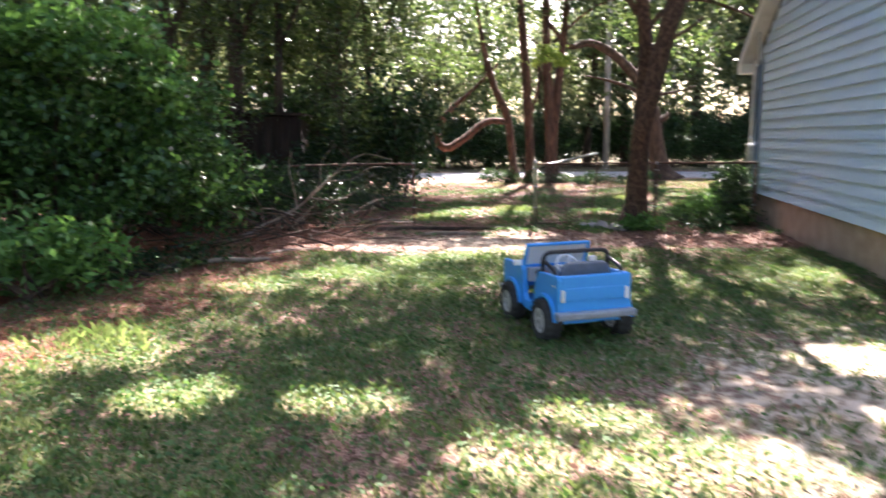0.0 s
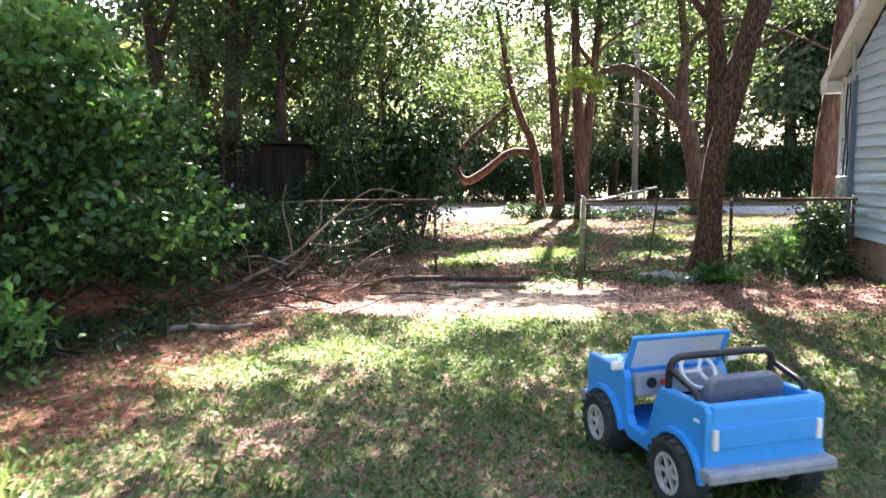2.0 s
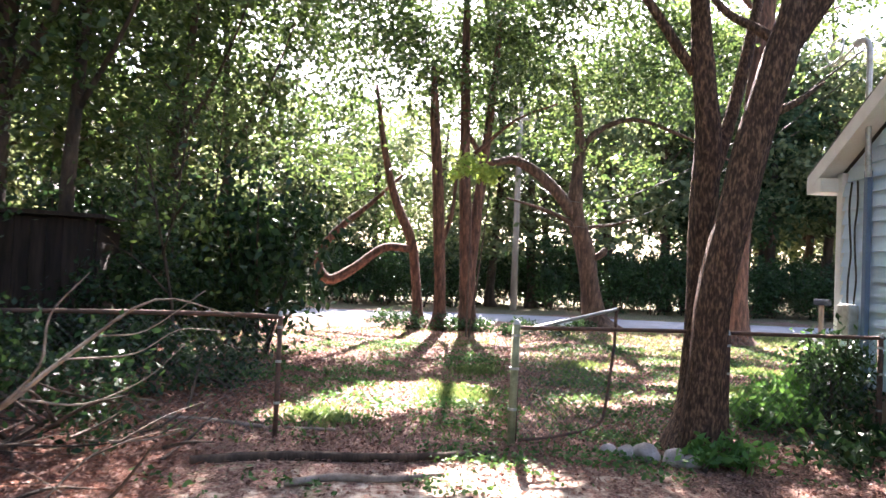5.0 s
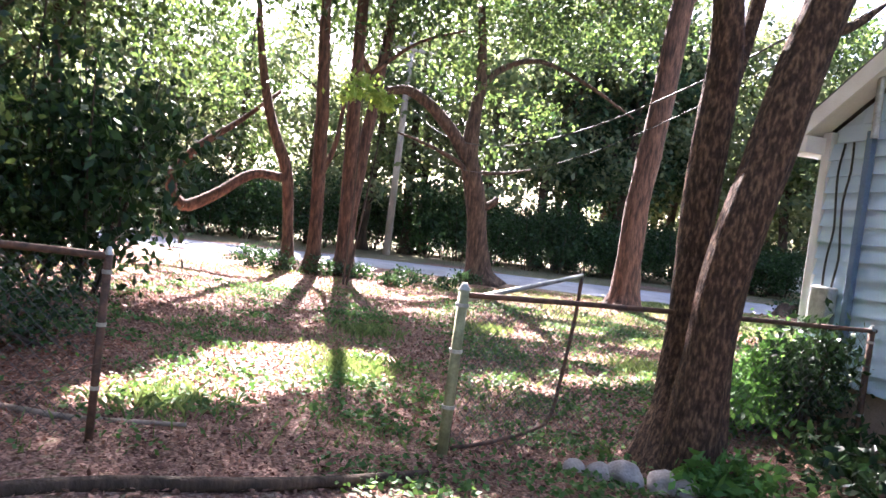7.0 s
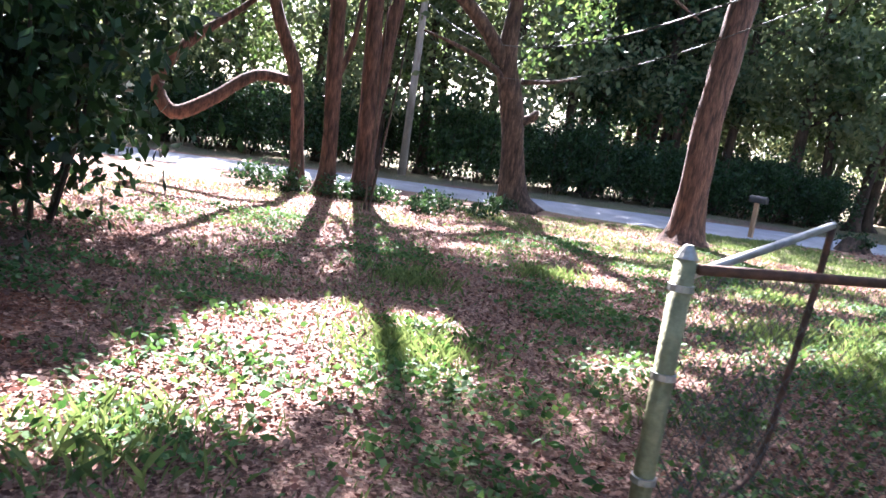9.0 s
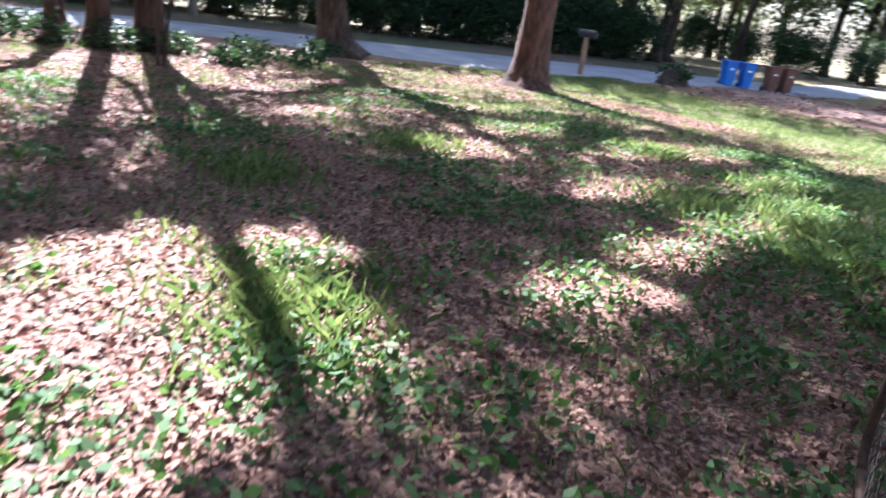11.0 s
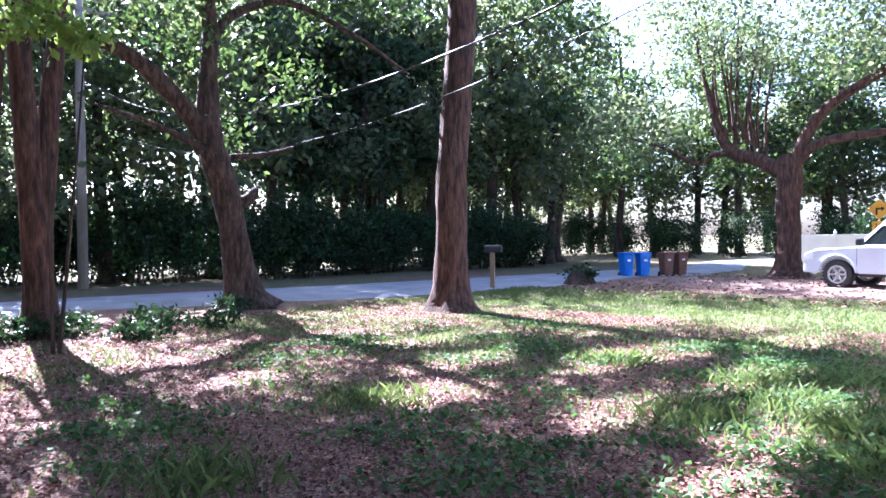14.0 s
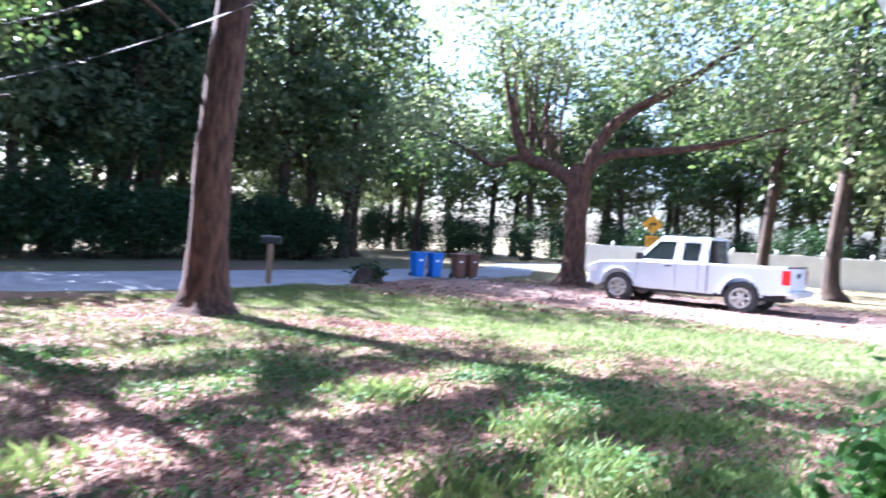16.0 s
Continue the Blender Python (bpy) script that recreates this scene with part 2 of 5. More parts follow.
def extrude(profile, y0, y1, bevel=0.0, bm=None):
    """A closed outline in x and z, given thickness along y."""
    bm = bm or bmesh.new()
    a = [bm.verts.new((x, y0, z)) for x, z in profile]
    b = [bm.verts.new((x, y1, z)) for x, z in profile]
    fs = [bm.faces.new(a), bm.faces.new(b[::-1])]
    for i in range(len(a)):
        j = (i + 1) % len(a)
        fs.append(bm.faces.new((a[i], b[i], b[j], a[j])))
    bmesh.ops.recalc_face_normals(bm, faces=fs)
    if bevel:
        bmesh.ops.bevel(bm, geom=[e for f in fs[:2] for e in f.edges], offset=bevel, segments=3, affect="EDGES", profile=0.6)
    return bm


def smooth_path(pts, step=4):
    """Points and radii along a Catmull-Rom curve through rows of x, y, z, r."""
    p = [np.array(q, float) for q in pts]
    p = [2 * p[0] - p[1], *p, 2 * p[-1] - p[-2]]
    out = []
    for i in range(1, len(p) - 2):
        for k in range(step):
            t = k / step
            out.append(0.5 * (2 * p[i] + (p[i + 1] - p[i - 1]) * t + (2 * p[i - 1] - 5 * p[i] + 4 * p[i + 1] - p[i + 2]) * t * t + (3 * p[i] - p[i - 1] - 3 * p[i + 1] + p[i + 2]) * t ** 3))
    out.append(p[-2])
    return out


def tube(pts, seg=10, step=4, rough=0.0, bm=None, flare=0.0):
    """A tapered, slightly lumpy tube; flare spreads roots at its foot."""
    bm = bm or bmesh.new()
    path = smooth_path(pts, step)
    rings, rot = [], None
    for i, q in enumerate(path):
        c = Vector(q[:3])
        d = (Vector(path[min(i + 1, len(path) - 1)][:3]) - Vector(path[max(i - 1, 0)][:3])).normalized()
        rot = d.to_track_quat("Z", "Y") if rot is None else (rot @ Vector((0, 0, 1))).rotation_difference(d) @ rot
        ring = []
        for k in range(seg):
            a = 2 * math.pi * k / seg
            r = max(q[3], 0.003)
            if rough:
                r *= 1 + rough * noise.noise(Vector((math.cos(a) * 1.3, math.sin(a) * 1.3, 0)) + c * 0.9) + 0.5 * rough * noise.noise(Vector((math.cos(a) * 4, math.sin(a) * 4, 0)) + c * 2.5)
            if flare:
                r *= 1 + flare * max(0, 1 - c.z / 0.6) ** 2 * (1 + 0.6 * math.sin(a * 5 + c.x))
            ring.append(bm.verts.new(c + rot @ Vector((math.cos(a) * r, math.sin(a) * r, 0))))
        rings.append(ring)
    for u, v in zip(rings, rings[1:]):
        for k in range(seg):
            bm.faces.new((u[k], u[(k + 1) % seg], v[(k + 1) % seg], v[k]))
    bm.faces.new(rings[0][::-1])
    bm.faces.new(rings[-1])
    return bm


def quads(name, v, material):
    """A mesh of loose four-cornered leaves from an array of shape n, 4, 3."""
    n = len(v)
    me = bpy.data.meshes.new(name)
    me.vertices.add(n * 4)
    me.vertices.foreach_set("co", np.ascontiguousarray(v, dtype=np.float32).ravel())
    me.loops.add(n * 4)
    me.loops.foreach_set("vertex_index", np.arange(n * 4, dtype=np.int32))
    me.polygons.add(n)
    me.polygons.foreach_set("loop_start", np.arange(0, n * 4, 4, dtype=np.int32))
    me.update(calc_edges=True)
    me.validate()
    me.materials.append(material)
    return me


RNG = np.random.default_rng(7)


def leaf_array(c, size, ratio=0.5, flat=0.0, up=None):
    """Diamond leaves, bent along the middle, at points c, turned at random; flat draws them level."""
    n = len(c)
    d = RNG.normal(size=(n, 3))
    d[:, 2] *= 1 - flat
    d /= np.linalg.norm(d, axis=1)[:, None]
    e = RNG.normal(size=(n, 3))
    e[:, 2] *= 1 - flat
    e -= (e * d).sum(1)[:, None] * d
    e /= np.linalg.norm(e, axis=1)[:, None]
    nn = np.cross(d, e)
    s = (size * RNG.uniform(0.6, 1.35, n))[:, None]
    return np.stack([c - d * s * 0.5, c + e * s * ratio * 0.5 + nn * s * 0.06, c + d * s * 0.5, c - e * s * ratio * 0.5 + nn * s * 0.06], 1)


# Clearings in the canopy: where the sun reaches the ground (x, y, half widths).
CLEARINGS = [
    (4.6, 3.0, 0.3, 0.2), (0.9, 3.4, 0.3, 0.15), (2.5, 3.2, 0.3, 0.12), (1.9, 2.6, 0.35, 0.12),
    (9.6, 16.0, 0.7, 0.25), (10.8, 17.4, 1.0, 0.3), (12.4, 16.6, 1.3, 0.3), (12.0, 19.2, 1.0, 0.3), (8.4, 15.2, 0.6, 0.25), (14.8, 17.6, 1.4, 0.35), (7.4, 16.4, 0.5, 0.2), (16.2, 20.5, 1.2, 0.4), (9.0, 20.6, 0.8, 0.3),
    (-1.4, 4.59, 0.6, 0.4), (-0.24, 3.61, 0.3, 0.2), (0.19, 7.97, 0.4, 0.3), (1.11, 9.0, 0.22, 0.5), (1.81, 9.4, 0.25, 0.4), (2.6, 9.58, 0.35, 0.32),
    (0.39, 9.99, 0.9, 0.25), (2.8, 11.44, 0.55, 0.3), (2.69, 14.86, 0.9, 0.5), (2.93, 15.74, 0.45, 0.55), (2.27, 15.21, 0.5, 0.5), (1.98, 14.45, 0.5, 0.5),
    (1.26, 13.94, 0.4, 0.3), (3.66, 15.82, 0.3, 0.35), (4.99, 14.58, 0.4, 0.2), (6.14, 14.96, 0.4, 0.2), (1.88, 23.37, 1.3, 0.5), (5.98, 23.31, 0.7, 0.4),
    (7.44, 23.89, 0.9, 0.4), (6.81, 18.01, 0.55, 0.3), (9.69, 17.63, 1.1, 0.35), (8.26, 19.03, 0.8, 0.25), (6.0, 19.99, 0.35, 0.2), (13.59, 28.49, 2.2, 0.7),
    (4.71, 4.32, 0.35, 0.25), (6.3, 7.38, 0.35, 0.25), (11.12, 23.16, 1.0, 0.35), (7.3, 15.13, 0.4, 0.25), (13.95, 19.57, 1.3, 0.3), (16.2, 16.31, 1.2, 0.4),
    (19.67, 29.12, 3.0, 1.2), (19.3, 12.74, 1.2, 0.7), (21.63, 21.51, 1.4, 0.6), (3.26, 30.16, 2.5, 0.8), (8.52, 31.38, 1.5, 0.6), (3.12, 2.5, 0.5, 0.2),
    (-0.62, 7.16, 0.3, 0.3), (38.5, 16, 4, 7), (27.75, 26.04, 2.0, 1.0),
]


def thin(p):
    """Drops the points of an array whose shadow would fall on a clearing."""
    k = p[:, 2:3] / SUN.z
    g = p[:, :2] - k * np.array([SUN.x, SUN.y])
    keep = np.ones(len(p), bool)
    edge = 0.25 + 0.9 * wob(g[:, 0], g[:, 1], 3.1, 1.5) + 0.7 * wob(g[:, 0], g[:, 1], 7.3, 0.4)
    for x, y, a, b in CLEARINGS:
        keep &= ((g[:, 0] - x) / (a * 1.15 + 0.08)) ** 2 + ((g[:, 1] - y) / (b * 1.15 + 0.1)) ** 2 > edge
    return p[keep]


def cloud(blobs, clumps, per, spread, shell=0.5):
    """Leaf places: clumps strewn through ellipsoids (x, y, z, rx, ry, rz), per leaves in each."""
    out = []
    vol = np.array([b[3] * b[4] * b[5] for b in blobs])
    for b, w in zip(blobs, vol / vol.sum()):
        n = max(3, int(clumps * w))
        d = RNG.normal(size=(n, 3))
        d /= np.linalg.norm(d, axis=1)[:, None]
        c = np.array(b[:3]) + d * RNG.uniform(shell, 1, n)[:, None] * np.array(b[3:6])
        sz = spread * RNG.uniform(0.5, 1.4, n)
        c = np.repeat(c, per, 0) + RNG.normal(size=(n * per, 3)) * np.repeat(sz, per)[:, None] * np.array([1, 1, 0.6])
        out.append(c)
    c = np.concatenate(out)
    return c[c[:, 2] > 0.03]


def leaves(name, points, size, material, parent, label="", ratio=0.5, flat=0.0, clear=True, origin=(0, 0, 0)):
    pts = thin(points) if clear else points
    ob = new(name, quads(name, leaf_array(pts - np.array(origin), size, ratio, flat), material))
    if parent:
        ob.parent = parent
    return tagged(ob, label)


def tree(base, trunk, limbs, crown, label, bark=BARK_GREY, seg=14, leaf=LEAF_CANOPY, size=0.16, clumps=200, per=40, spread=0.45, group="", at=None, k=1.0, slim=0.84):
    """Trunk and limbs are rows x, y, z, r and the crown ellipsoids, all drawn about base; the tree stands at the place at, k times as large."""
    o, at = Vector((*base, 0)), Vector((*(at or base), 0))
    root = thing("tree", Matrix.Translation(at), label, "tree", group)

    def own(rows):
        return [((x - o.x) * k, (y - o.y) * k, z * k, r * k * slim) for x, y, z, r in rows]
    part("trunk", tube(own(trunk), seg, 5, 0.16, flare=0.35), bark, root, smooth=True)
    for lb in limbs:
        part("limb", tube(own(lb), 8, 4, 0.15), bark, root, smooth=True)
    if crown:
        p = (cloud(crown, clumps, per, spread) - np.array(o)) * k + np.array(at)
        leaves("crown", p, size, leaf, root, origin=at)
    return root

# ---- ground, road, drive ----


def wob(x, y, s, k=0.0):
    """Smooth noise from 0 to 1 for arrays."""
    v = np.zeros_like(x)
    for i, (a, b, c) in enumerate(((1.0, 0.6, 0.3), (-0.7, 1.1, 1.7), (1.6, -0.4, 2.9), (0.5, 1.9, 4.1), (-1.9, -1.3, 0.7))):
        v = v + np.sin((x * a + y * b) * s * (1 + 0.37 * i) + c + k)
    return 0.5 + v / 7


def cover(x, y):
    """How much grass, sand and pine straw lies at a place of the yard."""
    grass = np.where(y < 9.5, 0.62, 0.22) + 0.45 * (wob(x, y, 1.1) - 0.5)
    grass = np.where((y > 12.8) & (x > 8), 0.42 + 0.6 * (wob(x, y, 0.9) - 0.5), grass)
    grass = np.where((x > 14) & (y > 8) & (x < 20), 0.66, grass)
    grass = np.where((x > 26) | (y > 34), 0.6, grass)
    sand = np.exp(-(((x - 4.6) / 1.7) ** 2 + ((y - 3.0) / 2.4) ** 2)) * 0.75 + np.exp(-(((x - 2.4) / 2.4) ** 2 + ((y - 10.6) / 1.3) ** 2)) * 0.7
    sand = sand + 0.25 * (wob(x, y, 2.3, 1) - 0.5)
    edge = -1.1 + 0.22 * (y - 6) + 0.5 * (wob(x, y, 1.7, 2) - 0.5)
    straw = np.clip((edge - x) / 0.8 + 0.5, 0, 0.55) * (y > 2) * (y < 20) + np.exp(-(((x - 6) / 1.8) ** 2 + ((y - 10.5) / 1.5) ** 2)) * 0.5
    grass = grass * (1 - np.clip(straw, 0, 1))
    return np.clip(grass, 0, 1), np.clip(sand, 0, 1), np.clip(straw, 0, 1)


def relief(x, y):
    return 0.05 * (wob(x, y, 0.5, 3) - 0.5) + 0.03 * (wob(x, y, 1.9, 4) - 0.5)


def ground_sheet():
    xs = np.concatenate([[-2000, -400, -120, -60, -30], np.arange(-16, 44, 0.3), [60, 120, 400, 2000]])
    ys = np.concatenate([[-2000, -400, -120, -40, -15], np.arange(-6, 38, 0.3), [50, 70, 120, 400, 2000]])
    gx, gy = np.meshgrid(xs, ys)
    near = (np.abs(gx - 14) < 31) & (np.abs(gy - 16) < 23)
    gz = np.where(near, relief(gx, gy), 0) - 0.005
    me = bpy.data.meshes.new("ground")
    w = len(xs)
    i = np.arange(len(ys) - 1)[:, None] * w + np.arange(w - 1)[None]
    f = np.stack([i, i + 1, i + w + 1, i + w], -1).reshape(-1, 4)
    me.from_pydata(np.stack([gx, gy, gz], -1).reshape(-1, 3).tolist(), [], f.tolist())
    col = me.color_attributes.new("cover", "FLOAT_COLOR", "POINT")
    a, b, c = cover(gx.ravel(), gy.ravel())
    col.data.foreach_set("color", np.stack([a, b, c, np.ones_like(a)], -1).astype(np.float32).ravel())
    me.materials.append(ground_mat())
    me.shade_smooth()
    return tagged(new("ground", me), "patchy lawn with leaf litter, sand and pine straw", "ground", kind="structure")


ground_sheet()


def strip(name, near, far, z, material, label, crown=0.0):
    """A sheet between two edges, each a few points in x and y, with uneven margins."""
    a, b = smooth_path([(*p, 0, 0) for p in near], 10), smooth_path([(*p, 0, 0) for p in far], 10)
    v, f, k = [], [], 8
    m = min(len(a), len(b))
    for i in range(m):
        for j in range(k + 1):
            t = j / k
            p = a[i] * (1 - t) + b[i] * t
            w = 0.18 * noise.noise(Vector((p[0] * 1.3, p[1] * 1.3, t * 5))) if j in (0, k) else 0
            v.append((p[0] + w, p[1] + w, z + crown * math.sin(math.pi * t) - (0.06 if j in (0, k) else 0)))
    for i in range(m - 1):
        for j in range(k):
            q = i * (k + 1) + j
            f.append((q, q + 1, q + k + 2, q + k + 1))
    me = bpy.data.meshes.new(name)
    me.from_pydata(v, [], f)
    me.materials.append(material)
    me.shade_smooth()
    return tagged(new(name, me), label, name, kind="structure")


strip("road", [(-40, 30.8), (-13.03, 31.06), (1.63, 29.53), (7.58, 29.22), (12.01, 27.46), (17.58, 25.9), (22.08, 25.31), (31.24, 24.67), (39.41, 26.67), (50, 25)],
      [(-40.00, 33.82), (-13.31, 34.34), (1.84, 32.78), (8.50, 32.79), (13.33, 31.78), (20.43, 30.47), (27.61, 29.37), (34.51, 28.49), (41.40, 29.96), (50.00, 27.88)], 0.045, ASPHALT, "pale grey worn asphalt lane with dappled sun", 0.05)
strip("driveway", [(22.3, 25.57), (20.66, 20.23), (18.96, 15.5), (18.31, 12.06), (18.09, 3.65), (17.3, -6)],
      [(26.17, 25.15), (26.71, 21.85), (27.22, 17.42), (27.44, 12.94), (27.05, 4.99), (25.2, -6)], 0.035, DIRT, "leaf-strewn reddish dirt driveway", 0.02)

# ---- house ----


def house():
    """Local x runs along the gable wall from its far corner towards the back, y outward, z up."""
    root = thing("house", Matrix.Translation((7.9, 13.6, 0)) @ Matrix(((-0.19, -0.9818, 0, 0), (-0.9818, 0.19, 0, 0), (0, 0, 1, 0), (0, 0, 0, 1))),
                 "pale blue lap-sided house with white trim", "house", kind="thing")
    W, D, H, slope = 9.0, 12.0, 3.14, 0.55
    ridge = H + slope * W / 2
    part("wall", extrude([(0.02, 0), (W - 0.02, 0), (W - 0.02, H), (W / 2, ridge), (0.02, H)], -D + 0.02, -0.03), SIDING, root)
    z, i = 0.56, 0
    boards = []
    while z < ridge - 0.25:
        top = z + 0.18
        cut = 0 if top < H else (top - H) / slope
        a, b = 0.07 + cut, W - 0.07 - cut
        bm = bmesh.new()
        v = [bm.verts.new(p) for p in ((a, -0.03, z), (b, -0.03, z), (b, 0.044, z), (a, 0.044, z), (a, -0.03, top), (b, -0.03, top), (b, 0.002, top), (a, 0.002, top))]
        for q in ((3, 2, 6, 7), (0, 1, 2, 3), (4, 7, 6, 5), (0, 3, 7, 4), (1, 5, 6, 2)):
            bm.faces.new([v[k] for k in q])
        bmesh.ops.recalc_face_normals(bm, faces=bm.faces[:])
        boards.append(bm)
        z = top - 0.005
    for bm in boards:
        part("siding_board", bm, SIDING, root)
    z = 0.56
    while z < H - 0.1:
        bm = extrude([(-0.035, z), (0.02, z), (0.02, z + 0.2), (-0.01, z + 0.2)], -D, -0.08)
        part("siding_board", bm, SIDING, root)
        z += 0.2
    part("foundation", box(0.03, W - 0.03, -D, -0.01, -0.3, 0.56), FOUND, root, "tan painted block foundation")
    bm = box(-0.05, 0.07, -0.03, 0.05, 0.5, H, 0.006)
    box(-0.05, -0.03, -0.1, -0.03, 0.5, H, 0, bm)
    part("corner_trim", bm, TRIM, root, "white corner board")
    part("corner_trim", box(W - 0.07, W + 0.05, -0.03, 0.05, 0.5, H, 0.006), TRIM, root)
    over = 0.28
    for s in (0, 1):
        def X(x):
            return x if s == 0 else W - x
        lo = (X(-0.34), H - 0.34 * slope)
        hi = (X(W / 2), ridge)
        part("roof", extrude([(lo[0], lo[1] + 0.12), (hi[0], hi[1] + 0.12), (hi[0], hi[1] + 0.22), (lo[0], lo[1] + 0.2)], -D - over, over), SHINGLE, root, "dark grey shingle roof")
        part("soffit", extrude([(lo[0], lo[1] + 0.02), (hi[0], hi[1] + 0.02), (hi[0], hi[1] + 0.118), (lo[0], lo[1] + 0.118)], 0.0, over - 0.035), TRIM, root)
        part("rake_board", extrude([(lo[0], lo[1] - 0.03), (hi[0], hi[1] - 0.03), (hi[0], hi[1] + 0.19), (lo[0], lo[1] + 0.17)], over - 0.033, over + 0.004), TRIM, root, "white rake board, paint worn")
        part("eave_box", box(min(X(-0.36), X(0.0)), max(X(-0.36), X(0.0)), -D, over + 0.002, H - 0.24, H - 0.06, 0.01), TRIM, root)
    part("downspout", box(0.62, 0.70, 0.035, 0.10, 0.35, H - 0.05, 0.012), mat("slate_pipe", (0.12, 0.18, 0.26), (0.1, 0.15, 0.22), 4, 0.6), root, "dark slate downspout")
    for k, x in enumerate((0.27, 0.4)):
        pts = [(x + 0.03 * math.sin(j * 1.9 + k * 2), 0.05, 0.9 + j * 0.3, 0.012) for j in range(8)]
        part("wall_cable", tube(pts, 5, 3), CABLE, root)
    part("meter_box", box(0.22, 0.48, 0.034, 0.16, 1.1, 1.5, 0.02), GALV, root, "grey electric meter box")
    # service mast on the roof near the corner
    part("service_mast", tube([(0.75, 0.12, 3.0, 0.035), (0.75, 0.14, 3.8, 0.035), (0.75, 0.14, 4.5, 0.035), (0.70, 0.2, 4.62, 0.04), (0.62, 0.24, 4.58, 0.045)], 8, 3), GALV, root)
    part("cable_loop", tube([(0.62, 0.24, 4.58, 0.014), (0.3, 0.32, 4.42, 0.014), (0.2, 0.36, 4.62, 0.014), (0.45, 0.3, 4.72, 0.014), (0.4, 0.3, 4.5, 0.014), (0.1, 0.33, 4.46, 0.014)], 6, 4), GALV, root)
    return root


house()

# ---- trees of the yards ----


def stem(*rows):
    """Rows of sideways and depth offsets from the foot of the two-stemmed tree, height and radius."""
    return [(5.12 + 0.906 * a + 0.423 * b, 12.15 - 0.423 * a + 0.906 * b, z, r) for a, b, z, r in rows]


tree((5.12, 12.15), stem((-0.02, 0.16, -0.15, 0.27), (0.0, 0.2, 0.2, 0.23), (0.02, 0.3, 0.6, 0.18), (0.04, 0.4, 1.1, 0.15), (0.05, 0.46, 1.9, 0.145), (0.06, 0.46, 2.7, 0.14), (0.08, 0.44, 3.3, 0.132), (0.02, 0.4, 3.8, 0.12), (-0.04, 0.4, 4.5, 0.108), (-0.15, 0.5, 6.2, 0.085), (-0.5, 0.6, 8.5, 0.04)),
     [stem((0.06, -0.1, -0.12, 0.27), (0.06, -0.1, 0.3, 0.235), (0.07, -0.12, 0.8, 0.195), (0.11, -0.16, 1.4, 0.178), (0.18, -0.2, 1.9, 0.175), (0.31, -0.2, 2.5, 0.172), (0.46, -0.2, 3.2, 0.17), (0.66, -0.2, 3.95, 0.165), (0.76, -0.2, 4.4, 0.13), (0.8, -0.15, 5.2, 0.11), (0.9, 0.2, 7.0, 0.07), (1.2, 0.4, 8.8, 0.03)),
      stem((0.62, -0.2, 3.85, 0.13), (0.88, -0.22, 4.25, 0.115), (1.22, -0.25, 4.75, 0.105), (1.9, -0.2, 5.8, 0.08), (3.0, 0.2, 7.2, 0.03)),
      stem((0.66, -0.15, 4.0, 0.06), (0.45, -0.05, 4.2, 0.05), (0.12, 0.1, 4.5, 0.04), (-0.3, 0.1, 5.2, 0.02)),
      stem((0.05, 0.46, 2.6, 0.085), (0.28, 0.75, 3.3, 0.08), (0.55, 1.1, 4.4, 0.07), (0.9, 1.6, 6.4, 0.04)),
      stem((-0.08, 0.4, 3.9, 0.06), (-0.8, 0.2, 4.9, 0.045), (-1.9, -0.2, 5.6, 0.02)),
      stem((0.5, -0.2, 3.3, 0.05), (0.8, -0.1, 3.45, 0.035), (1.1, 0.1, 3.7, 0.012))],
     # the ellipsoid at (2.2, 15.6) is unseen, added to shade the lawn
     [(5.0, 12.5, 9.0, 4.5, 4.0, 2.6), (7.5, 12.5, 8.0, 3.0, 3.0, 2.0), (4.2, 13.5, 7.0, 2.0, 2.0, 1.2), (8.5, 11.0, 8.5, 3.0, 2.5, 1.6), (2.2, 15.6, 9.4, 3.2, 2.6, 1.2), (4.8, 12.2, 5.3, 0.9, 0.7, 0.35)],
     "two-stemmed tree with scaly brown bark by the fence", BARK_SCALY, 20, size=0.17, clumps=1000, per=44, slim=0.97)
tree((4.75, 24.6), [(4.78, 24.6, -0.1, 0.24), (4.72, 24.6, 0.8, 0.17), (4.5, 24.5, 2.4, 0.16), (4.0, 24.5, 3.6, 0.15), (3.6, 24.4, 5.0, 0.11), (3.3, 24.3, 6.8, 0.05)],
     [[(4.45, 24.5, 2.25, 0.13), (3.7, 24.5, 2.25, 0.13), (2.9, 24.5, 1.65, 0.15), (2.2, 24.6, 1.3, 0.17), (1.9, 24.8, 1.9, 0.16), (2.4, 24.8, 2.7, 0.12), (3.3, 24.9, 3.5, 0.08), (4.2, 25, 4.4, 0.05)]],
     # last ellipsoid: added above the view, shades the litter on the left
     [(2.8, 24, 8.2, 2.8, 2.6, 2.4), (2.2, 24.5, 4.6, 1.6, 1.4, 0.9), (2.85, 25.5, 8.4, 2.2, 1.8, 0.9)], "slim leaning tree with a long arched limb", BARK_RED, size=0.17, clumps=240, per=40, at=(4.3, 25.75))
